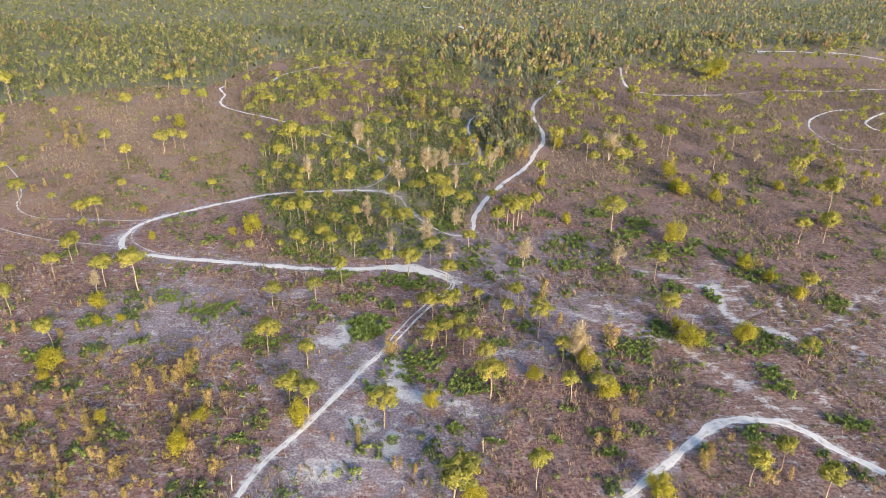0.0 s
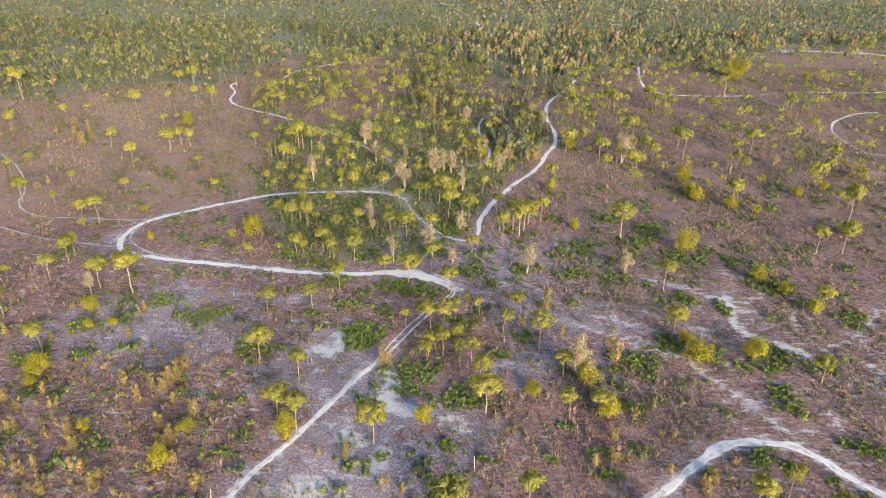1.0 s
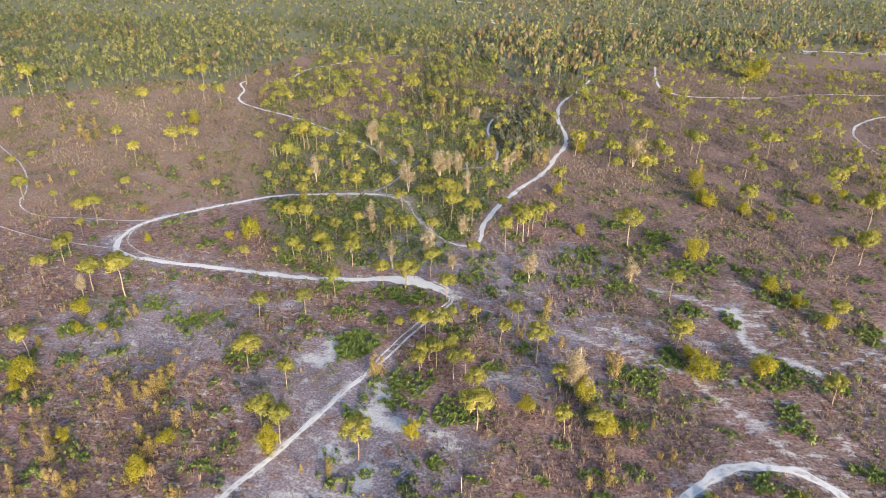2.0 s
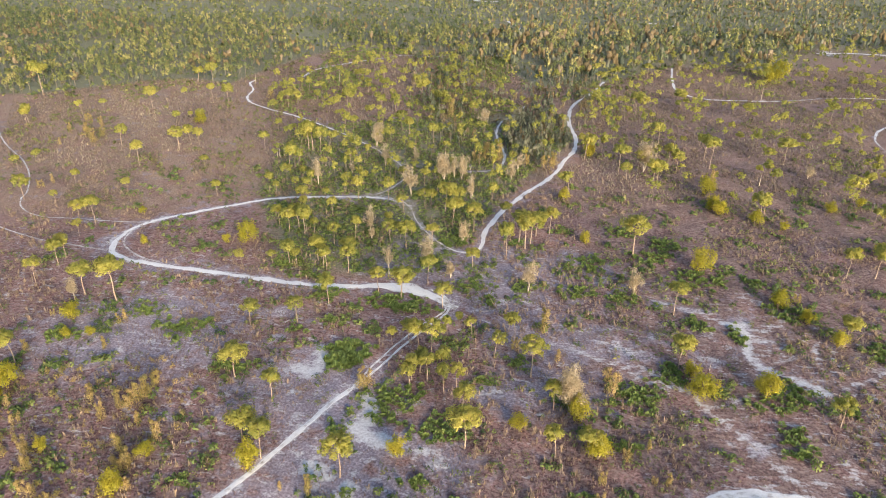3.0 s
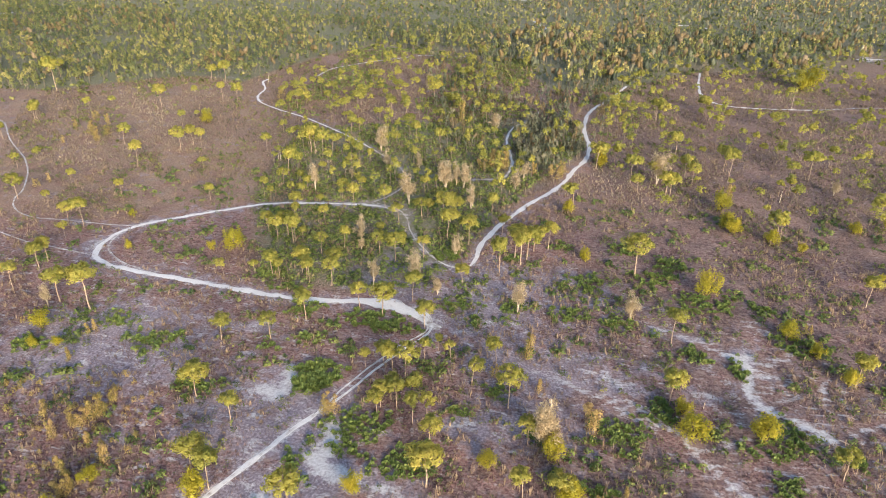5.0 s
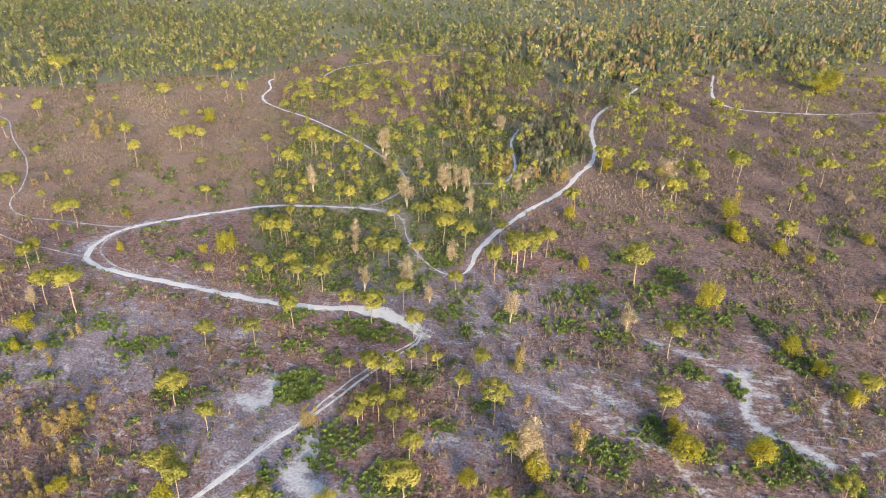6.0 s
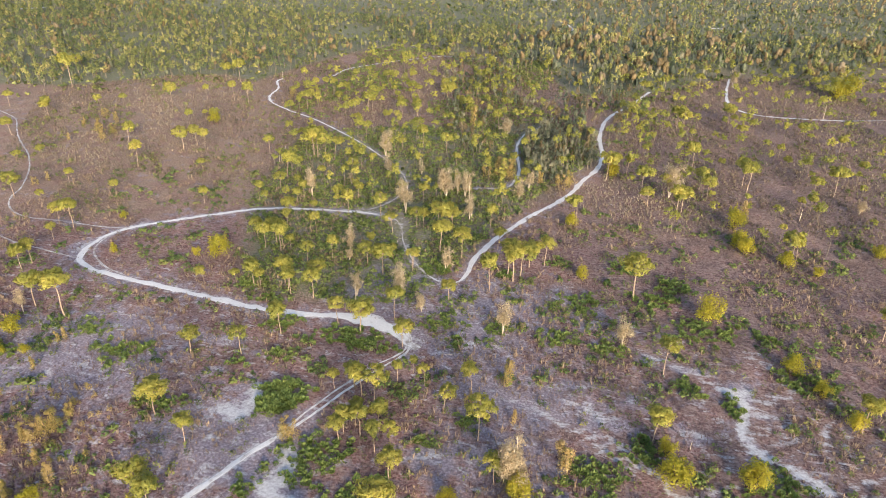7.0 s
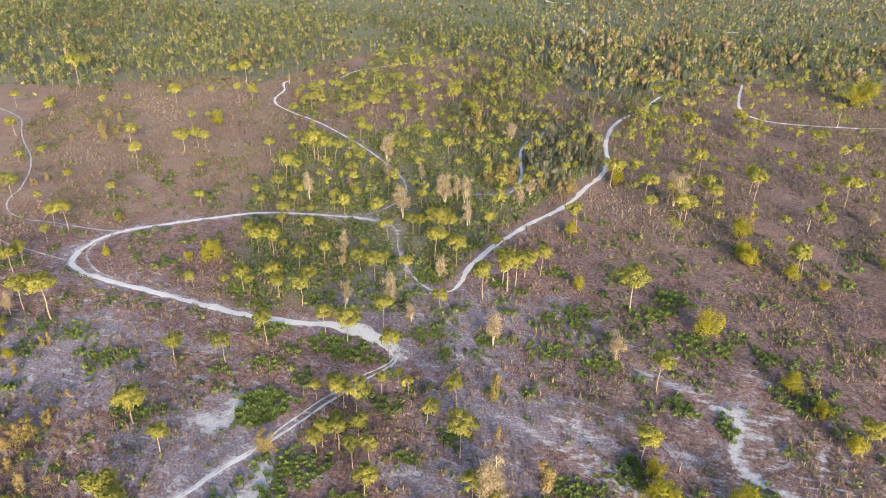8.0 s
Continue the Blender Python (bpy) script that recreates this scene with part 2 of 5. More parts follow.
def tube(soup, points, radii, sides=5, tint=0.5):
    p = np.asarray(points, float)
    n = len(p)
    d = np.gradient(p, axis=0)
    d /= np.linalg.norm(d, axis=1)[:, None] + 1e-9
    ref = np.where(np.abs(d[:, 2:3]) > 0.9, [[1.0, 0, 0]], [[0, 0, 1.0]])
    a = np.cross(d, ref)
    a /= np.linalg.norm(a, axis=1)[:, None]
    b = np.cross(d, a)
    ang = np.arange(sides) * 2 * math.pi / sides
    ring = a[:, None] * np.cos(ang)[None, :, None] + b[:, None] * np.sin(ang)[None, :, None]
    verts = (p[:, None] + ring * np.asarray(radii, float)[:, None, None]).reshape(-1, 3)
    i, j = np.meshgrid(np.arange(n - 1), np.arange(sides), indexing="ij")
    k = (j + 1) % sides
    faces = np.stack([i * sides + j, i * sides + k, (i + 1) * sides + k, (i + 1) * sides + j], -1).reshape(-1, 4)
    soup.add(verts, faces, tint)


def part(name, me, parent, label=""):
    ob = new(name, me)
    ob.parent = parent
    return tagged(ob, label)


def thing(name, label, category, group=""):
    return tagged(new(name), label, category, group)


def spot(x, y, h=1.0, turn=0.0, lean=0.0, wide=None, z=0.0):
    w = h if wide is None else wide
    return Matrix.LocRotScale((x, y, z), Euler((lean, lean * 0.6, turn)), (w, w, h))


# ---- ground ----
def smooth_line(points, step=0.6):
    """A rounded line through points, in even steps."""
    p = np.asarray(points, float)
    q = np.vstack([2 * p[0] - p[1], p, 2 * p[-1] - p[-2]])
    out = []
    for i in range(1, len(q) - 2):
        n = max(2, int(np.linalg.norm(q[i + 1] - q[i]) / step))
        u = (np.arange(n) / n)[:, None]
        a, b, c, d = q[i - 1], q[i], q[i + 1], q[i + 2]
        out.append(0.5 * (2 * b + (c - a) * u + (2 * a - 5 * b + 4 * c - d) * u ** 2 + (3 * b - a - 3 * c + d) * u ** 3))
    return np.vstack(out + [p[-1:]])


TRAILS = {}     # name: (centre line, half width, sandy halo)


def lay(name, points, half, halo=1.0):
    TRAILS[name] = (smooth_line(points), half, halo)


lay("loop", [
    (-22.8, 236.1), (-30.3, 238.4), (-41.7, 237.6), (-53.9, 235.7), (-61.8, 234.1), (-69.3, 230.9), (-76.1, 226.3), (-82.8, 221.8),
    (-89, 217), (-95.1, 212.4), (-99.8, 207.5), (-102.4, 202.5), (-103, 197.3), (-102.5, 192.9), (-100.8, 188.6), (-98.1, 186.1),
    (-92.8, 183.8), (-83.6, 182.1), (-74.8, 181.2), (-66, 180.2), (-57.4, 179.3), (-48.8, 178.4), (-40.3, 177.5), (-32.1, 177.6),
    (-25.6, 178.3), (-19, 179.4), (-12.4, 179.4), (-7.4, 178.3), (-3.2, 175.8), (0.2, 173.3), (3.4, 170.9),
], 0.85, 1.0)
lay("loop_inner_rut", [
    (-101.6, 202.0), (-101.4, 197.6), (-99.7, 193.3), (-96.3, 189.8), (-91.9, 186.7), (-88.1, 184.9), (-83.6, 183.7),
], 0.28, 0.5)
lay("double_track", [
    (-36.8, 91), (-34.5, 98.4), (-31.5, 104.4), (-27.4, 112), (-23, 121.5), (-19.2, 129.9), (-15.9, 135.6),
], 0.7, 1.0)
lay("double_track_ruts", [
    (-15.9, 135.6), (-12.6, 143.2), (-9.3, 150.9), (-6.6, 156.4), (-3.6, 162.2), (-0.8, 166.1), (1, 169.9), (0.7, 173.8), (-1.2, 177.2), (-4.4, 179.4),
], 1.1, 0.42)
lay("woods_way", [
    (-30.7, 240.7), (-22.7, 237.1), (-18.2, 231), (-15, 222.2), (-10.7, 214.5), (-5.1, 207.2), (0.3, 202.6), (5.6, 203),
    (7.4, 208.4), (7.8, 216.7), (9.5, 224.2), (12.6, 233.6), (20.3, 251.1), (29.3, 267.5), (35.3, 287.3), (39.5, 300),
    (40.7, 315.8), (39, 332.4), (39.1, 347.5), (40.6, 361), (43.9, 372.5), (49.9, 385.5), (55, 398.9), (61.3, 417.8),
], 0.95, 0.6)
lay("northwest_way", [
    (-130.6, 387), (-130.8, 380.8), (-124.6, 368.9), (-122.3, 354.5), (-116.7, 345.1), (-105.1, 336.4), (-88, 326.8), (-76.2, 318.2),
    (-61.1, 306.1), (-49.8, 295.7), (-38.8, 284.3), (-30.1, 273.5), (-25, 260.7), (-27.1, 250.1), (-30, 244.1), (-32.6, 240.6),
], 0.8, 0.45)
lay("far_way", [
    (-107.1, 400.1), (-104.6, 417.4), (-96.8, 428.7), (-85.4, 442.5), (-72.8, 453.7), (-59.7, 465.5), (-44.5, 463.5), (-28.4, 472.3),
], 0.8, 0.4)
lay("west_track", [
    (-233.4, 299.8), (-223.3, 295.7), (-211.6, 289.1), (-201, 277.7), (-189.4, 266.4), (-177.4, 256.4), (-167.8, 246.7), (-160.4, 237.2),
    (-153.4, 225.9), (-151, 219.1), (-146.7, 213.2), (-141, 209.1), (-133.6, 207), (-125.4, 207.3), (-116, 207.3), (-107.8, 207.3),
    (-102.2, 207.8), (-98.8, 209.2),
], 0.3, 0.25)
lay("low_west_track", [
    (-144.7, 198.6), (-135.3, 195), (-124.4, 191.6), (-114.8, 190.2), (-107.3, 189), (-100.8, 188.3),
], 0.26, 0.25)
lay("spur", [
    (17.8, 361.3), (16.3, 352.3), (12.5, 342.8), (7.8, 333.5), (6.2, 320.5), (7.1, 308.4), (9.7, 296.6), (11.1, 284.2),
    (9, 272.7), (1.7, 268.9), (-3, 267.5),
], 0.65, 0.6)
lay("far_east_way", [
    (105.3, 458.1), (101.2, 434), (99.1, 415), (99.4, 405.5), (103.1, 395.4), (112.9, 390), (130.2, 390.3), (150.1, 393.3),
    (173.7, 401.7), (193.2, 406.1), (209.4, 406.2), (227, 409.1), (238.6, 412.8), (252.4, 415.3),
], 0.8, 0.6)
lay("east_ring", [
    (191.7, 301.5), (179, 299.8), (172.8, 302.4), (170.9, 311.9), (170.3, 322), (172, 333.8), (178.5, 346.8), (189.1, 357.8),
    (199.8, 365.1), (209.5, 367),
], 0.7, 0.6)
lay("east_ring_inner", [
    (206.5, 329.2), (202.5, 333.5), (203.8, 343), (212.9, 353.6), (223.5, 362.8),
], 0.7, 0.6)
lay("far_sand_road", [
    (210.1, 520.4), (234.2, 525), (258, 523.5), (277.4, 521.5), (291.3, 509.1), (297.6, 500.3),
], 1.2, 1.0)
lay("near_bend", [
    (33.8, 93.8), (39.7, 99.1), (45.2, 103.8), (49.1, 107.9), (52.9, 111.4), (56.8, 114.5), (61.4, 116.1), (65.8, 116.6),
    (69.8, 116.5), (72.9, 115.2), (76.1, 111.9), (78.9, 108.1), (82.1, 105.5), (85.6, 102.1),
], 1.35, 1.0)
lay("old_track", [
    (23.4, 160.4), (29.9, 157.8), (36, 155.3), (41.9, 152.2), (47.6, 147.8), (52.4, 144.3),
], 0.8, 0.75)
lay("old_track_south", [
    (45, 152.7), (51.4, 149.1), (57.1, 143.9), (61.6, 136), (66.3, 130.4), (70.1, 123.3), (73.6, 118.4),
], 0.8, 0.85)
lay("wash", [
    (70.4, 173.9), (74.4, 171.6), (75, 167), (73.8, 161.9), (74.2, 157.7), (76.2, 155.1), (80.4, 152.6), (85, 149.8),
    (87.5, 147.1),
], 0.8, 1.5)
lay("wash_b", [
    (124.9, 175.9), (117.9, 171.1), (111.4, 166.9), (107.4, 162.3), (99.5, 154.9), (93.8, 152), (88, 146.7),
], 0.8, 0.66)
lay("wash_c", [
    (91, 167.3), (89.6, 161.9), (89.2, 157.7),
], 0.4, 0.95)
lay("wash_d", [
    (54.6, 183.9), (58.9, 181), (64.7, 177.9), (70.9, 174),
], 0.9, 0.62)
lay("wash_e", [
    (99.5, 146), (102.6, 142.6), (105.3, 139.2),
], 0.7, 0.75)
lay("wash_f", [
    (77.5, 187.7), (84.4, 183.1), (85.8, 175.4), (78.7, 171.2),
], 1.0, 0.68)
lay("wash_g", [
    (-12.1, 133.5), (-9.6, 127.6), (-11, 123), (-6.2, 120.7), (-2.5, 119.9),
], 1.7, 1.45)
lay("wash_h", [
    (-10.5, 109.4), (-9.6, 106.1), (-10.9, 102.9),
], 1.3, 1.35)
lay("wash_i", [
    (-29.7, 141.5), (-26.8, 140.4), (-24.8, 142.7), (-26.2, 148.5),
], 1.5, 1.4)
lay("far_sand_a", [
    (1.1, 604), (8.6, 581.1), (13.1, 561.1),
], 1.6, 0.3)
lay("far_sand_b", [
    (109.4, 615.7), (115.7, 615.8), (121.4, 617.9),
], 1.8, 0.3)
lay("far_sand_c", [
    (128.9, 611.8), (133.9, 604.9),
], 1.5, 0.3)
lay("far_sand_d", [
    (-417.1, 519.5), (-407, 529.1), (-401.7, 534.1),
], 2.0, 0.3)
lay("far_sand_e", [
    (-37.4, 714.7), (-26.4, 708.7), (-8.8, 708.8),
], 2.0, 0.3)


# sandy openings: x, y, half length, half width, turn in degrees, strength
PATCHES = [
    (-27.5, 140.6, 4.1, 2, -5, 1.45), (-10.8, 123.1, 2.2, 4.5, 34, 1.45), (-5.4, 120.8, 3.5, 1.7, -19, 1.45), (-10.4, 106.1, 1.8, 2.3, 12, 1.45),
    (-23.5, 97.9, 5.3, 3.3, 25, 1.45), (-16.8, 111.7, 4.1, 2.1, -27, 1.45), (59.1, 181.7, 4.2, 2.9, -34, 0.5), (78.7, 171.2, 6.4, 4.1, 25, 0.5),
    (78.1, 187, 4.3, 2.7, -2, 0.5), (79.4, 150, 5.8, 2.3, 35, 0.5), (85.9, 143.4, 2.5, 3.8, -6, 0.5), (117.4, 168.7, 6.4, 5, -11, 0.5),
    (103.9, 155.2, 6.7, 3.7, 25, 0.5), (101.5, 139, 6.9, 3.7, 34, 0.5), (81.8, 162.3, 7.7, 4.5, 35, 0.5), (9.9, 177.2, 4.1, 2.7, 25, 0.5),
]
PATCHES += [
    (-104.4, 194.1, 2.0, 3.4, 0, 0.9), (-119.9, 206.9, 2.6, 1.2, 0, 0.9),
    (13.9, 175.8, 4.9, 2.7, 15, 0.75), (13.1, 138.1, 1.9, 1.4, -16, 0.75), (42.8, 160.3, 5.3, 1.8, -6, 0.75), (66.4, 128.7, 2.6, 2, -16, 0.75),
    (-11.3, 129.2, 1.3, 3, 31, 0.75), (-41.4, 163.2, 3.1, 1.5, 14, 0.75), (4.3, 118, 6.1, 2.6, -34, 0.75), (-68.9, 161.7, 2.4, 1.6, -27, 0.75),
    (64.4, 157.2, 3, 1.8, -15, 0.75), (45.4, 158.2, 4.5, 2.3, -30, 0.75), (-68.6, 146.3, 2.8, 1.1, 3, 0.75), (-24.6, 123.4, 2.5, 2.9, -32, 0.75),
]
PATCHES += [
    (3.3, 174.5, 3.0, 1.2, 0, 0.9), (8.8, 170.9, 2.6, 1.0, 0, 0.8), (1.8, 166.6, 2.0, 1.0, 0, 0.7), (13.2, 175.8, 3.0, 1.0, 0, 0.7),
    (9.9, 179.7, 2.2, 0.9, 0, 0.7), (19.8, 173.7, 2.5, 1.0, 0, 0.55), (-4.0, 199.9, 2.0, 1, 0, 0.6), (12.2, 199.7, 2.4, 1.0, 0, 0.6),
    (22.0, 195.2, 3, 1.2, 0, 0.55), (34.3, 207.3, 3, 1.1, 0, 0.6), (56.7, 180.6, 4, 1.6, 0, 0.8), (65.9, 178.6, 4, 1.4, 0, 0.7),
    (53.7, 164.7, 2.2, 1.4, 0, 0.7), (75.4, 173.3, 2.5, 3, 0, 0.9), (79.1, 167.3, 3, 1.4, 0, 0.7), (83.2, 147.2, 2.2, 3.2, 0, 0.8),
    (-85.2, 138.9, 2.5, 1.5, 0, 0.6), (-64.7, 161.6, 2.4, 0.8, 0, 0.8), (-49.2, 145.6, 2.4, 1.2, 0, 0.6), (-72.9, 141.2, 2.2, 1.2, 0, 0.55),
    (-80.1, 135.7, 1.6, 1.3, 0, 0.6), (-40.9, 131.5, 1.6, 0.8, 0, 0.6), (-52.1, 122.6, 1.6, 0.9, 0, 0.6), (-26.8, 139.7, 2.5, 1.5, 0, 1.0),
    (-27.9, 133.0, 1.6, 0.9, 0, 0.8), (-38.4, 152.0, 2.0, 0.8, 0, 0.6), (-9.9, 125.5, 2, 1.6, 0, 1.0), (16.1, 138.4, 1.6, 1.4, 0, 1.0),
    (-64.7, 106.8, 1.5, 1, 0, 0.55), (-63.1, 167.3, 3, 0.9, 0, 0.5), (64.5, 130.1, 2.0, 1.6, 0, 0.6), (65.8, 142.4, 1.6, 1.1, 0, 0.8),
]
GREYS = [
    (-25, 133, 19, 14, 0, 0.85), (-11, 104, 18, 12, 0, 0.85), (-71, 150, 26, 18, 0, 0.85), (32, 161, 25, 12, 0, 0.7),
    (17, 179, 17, 9, 0, 0.7), (62, 175, 36, 16, 0, 0.5), (29, 140, 18, 10, 0, 0.7), (94, 159, 30, 20, 0, 0.45),
    (22, 192, 42, 20, 0, 0.65),
]



def distance(x, y, line):
    best = np.full(x.shape, 1e9)
    for a, b in zip(line[:-1], line[1:]):
        ab = b - a
        u = np.clip(((x - a[0]) * ab[0] + (y - a[1]) * ab[1]) / (ab @ ab + 1e-9), 0, 1)
        best = np.minimum(best, (x - a[0] - u * ab[0]) ** 2 + (y - a[1] - u * ab[1]) ** 2)
    return np.sqrt(best)


def inside(x, y, poly):
    p = np.asarray(poly, float)
    hit = np.zeros(np.shape(x), bool)
    for a, b in zip(p, np.roll(p, -1, 0)):
        cross = (a[1] > y) != (b[1] > y)
        hit ^= cross & (x < (b[0] - a[0]) * (y - a[1]) / (b[1] - a[1] + 1e-12) + a[0])
    return hit


def soften(a, times):
    for _ in range(times):
        a = (a + np.roll(a, 1, 0) + np.roll(a, -1, 0) + np.roll(a, 1, 1) + np.roll(a, -1, 1)) / 5
    return a


FIELD_WEST = [(-260, 326), (-160, 380), (-126, 370), (-113, 335), (-87, 309), (-74, 240), (-81, 229), (-101, 212), (-170, 205), (-260, 240)]
FIELD_EAST = [(60, 383), (150, 440), (285, 476), (260, 330), (148, 225), (62, 240), (40, 265)]
GROVE = [(-74, 240), (-83, 301), (-75, 314), (-40, 330), (10, 350), (38, 346), (40, 312), (13, 250), (4, 215), (-3, 189), (-33, 184), (-50, 187), (-58, 205), (-66, 222)]
WOODS_X = [-900, -230, -188, -164, -142, -135, -120, -96, -42, -17, 4, 22, 63, 104, 140, 161, 209, 323, 900]
WOODS_Y = [300, 341, 376, 386, 377, 404, 452, 482, 478, 450, 448, 400, 415, 466, 479, 455, 524, 547, 560]


def rim(start, step, reach, grow=1.22):
    out, s = [start], step
    while abs(out[-1]) < reach:
        s *= grow
        out.append(out[-1] + s)
    return out[1:]


gx = np.concatenate([[-v for v in rim(240.0, 1.5, 6000)][::-1], np.arange(-240, 240.1, 1.5), rim(240.0, 1.5, 6000)])
gy = np.concatenate([[70 - (v - 70) for v in rim(70.0, 1.5, 6000)][::-1], np.arange(70, 440.1, 1.5), rim(440.0, 1.5, 6000)])
X, Y = np.meshgrid(gx, gy, indexing="xy")
sand, grey_at = np.zeros(X.shape), np.zeros(X.shape)
track = np.zeros(X.shape)
for line, half, halo in TRAILS.values():
    lo, hi = line.min(0) - 14, line.max(0) + 14
    ix, iy = (gx > lo[0]) & (gx < hi[0]), (gy > lo[1]) & (gy < hi[1])
    cut = np.ix_(iy, ix)
    d = distance(X[cut], Y[cut], line[::3] if len(line) > 60 else line)
    sand[cut] = np.maximum(sand[cut], halo * np.clip(1.0 - d / (half + 1.1), 0, 1))
    grey_at[cut] = np.maximum(grey_at[cut], 0.55 * halo * np.clip(1 - d / 8, 0, 1))
    track[cut] = np.maximum(track[cut], np.clip(1.6 - d / (half + 1.0), 0, 1))
for px, py, a, b, turn, strength in PATCHES:
    c, sn = math.cos(radians(turn)), math.sin(radians(turn))
    u, v = ((X - px) * c + (Y - py) * sn) / a, ((Y - py) * c - (X - px) * sn) / b
    r = np.sqrt(u * u + v * v)
    sand = np.maximum(sand, strength * np.exp(-r * r * 0.9))
    grey_at = np.maximum(grey_at, strength * np.clip(1.5 - 0.5 * r, 0, 1))
for px, py, a, b, turn, strength in GREYS:
    c, sn = math.cos(radians(turn)), math.sin(radians(turn))
    u, v = ((X - px) * c + (Y - py) * sn) / a, ((Y - py) * c - (X - px) * sn) / b
    grey_at = np.maximum(grey_at, strength * np.clip(1.5 - np.sqrt(u * u + v * v), 0, 1))
sand = np.maximum(sand, 0.36 * np.clip(grey_at, 0, 1) * (Y < 230))
sand = np.maximum(sand, 0.25 * np.clip((215 - Y) / 40, 0, 1) * np.clip((40 - X) / 50, 0.2, 1) + 0.22 * np.clip((X - 45) / 25, 0, 1) * np.clip((190 - Y) / 30, 0, 1))
grey_at -= 0.35 * np.clip((X - 25) / 40, 0, 1)
field = soften(0.6 * np.clip((Y - 225) / 40, 0, 1) * (1 - inside(X, Y, FIELD_WEST)) * (1 - inside(X, Y, FIELD_EAST)) + inside(X, Y, FIELD_WEST).astype(float) + 0.3 * inside(X, Y, FIELD_EAST), 30)
rust_at = np.clip((90 - X) / 100, 0.2, 1)
green = soften(0.8 * inside(X, Y, GROVE) + 0.9 * (Y > np.interp(X, WOODS_X, WOODS_Y)), 5)
green[:, (gx < -260) | (gx > 330)] = 0.9
Z = 0.18 * np.sin(X * 0.31 + 1.3 * np.sin(Y * 0.17)) * np.sin(Y * 0.27 + np.sin(X * 0.21)) + 0.10 * np.sin(X * 1.1 + Y * 0.7) * np.sin(Y * 0.9 - X * 0.4)
Z = Z * (1 - np.clip(track, 0, 1)) - 0.05 * (1 - np.clip(track, 0, 1))
Z[(np.abs(X) > 300) | (Y > 560) | (Y < 50)] = -0.05
ny, nx = X.shape
i, j = np.meshgrid(np.arange(ny - 1), np.arange(nx - 1), indexing="ij")
quads = np.stack([i * nx + j, i * nx + j + 1, (i + 1) * nx + j + 1, (i + 1) * nx + j], -1).reshape(-1, 4)
soil = Soup()
soil.add(np.stack([X, Y, Z], -1).reshape(-1, 3), quads)
ground_mesh = soil.mesh("ground", SOIL, True)
for key, values in (("sand", sand), ("grey", grey_at), ("field", field), ("green", green), ("rust", rust_at)):
    ground_mesh.attributes.new(key, "FLOAT", "POINT").data.foreach_set("value", values.astype(float).ravel())
tagged(new("ground", ground_mesh), "dry brown savanna ground with grey sandy openings", "ground", kind="structure")


def strip(soup, line, half, seed, z=0.03, faint=0.0):
    """A worn sandy way along a line, hollow in the middle, with ragged sides."""
    d = np.gradient(line, axis=0)
    d /= np.linalg.norm(d, axis=1)[:, None] + 1e-9
    side = np.stack([-d[:, 1], d[:, 0]], 1)
    s = np.arange(len(line))
    rng = np.random.default_rng(seed)
    soft = np.array([1, 2, 3, 2, 1]) / 9
    rag = [half * (0.16 * np.sin(s * 0.21 + rng.uniform(0, 6)) + 0.16 * np.sin(s * 0.5 + rng.uniform(0, 6)) + np.convolve(rng.normal(0, 0.3, len(s)), soft, "same")) for _ in range(2)]
    wide = np.broadcast_to(np.asarray(half, float), (len(s),))
    across = [(-1, -0.06), (-0.8, 0.0), (-0.45, -0.02), (0, 0.015), (0.45, -0.02), (0.8, 0.0), (1, -0.06)]
    rows = []
    for u, dz in across:
        w = wide + (rag[0] if u < 0 else rag[1]) * abs(u)
        xy = line + side * (u * w)[:, None]
        rows.append(np.column_stack([xy, np.full(len(s), z + dz)]))
    v = np.stack(rows, 1).reshape(-1, 3)
    k = len(across)
    i, j = np.meshgrid(np.arange(len(s) - 1), np.arange(k - 1), indexing="ij")
    wear = np.array([0.5, 0.08, 0.27, 0.27, 0.08, 0.5])[j.ravel()] + np.broadcast_to(faint, (len(s),))[i.ravel()]
    soup.add(v, np.stack([i * k + j, (i + 1) * k + j, (i + 1) * k + j + 1, i * k + j + 1], -1).reshape(-1, 4), wear)


def offset(line, by, ease=0):
    """The line moved sideways; ease: over how many steps it leaves the middle, and more slowly comes back to it."""
    if ease:
        i = np.arange(len(line))
        by = (by * np.clip(np.minimum(i / ease, (len(line) - 1 - i) / (2.5 * ease)), 0, 1))[:, None]
    d = np.gradient(line, axis=0)
    d /= np.linalg.norm(d, axis=1)[:, None] + 1e-9
    return line + np.stack([-d[:, 1], d[:, 0]], 1) * by


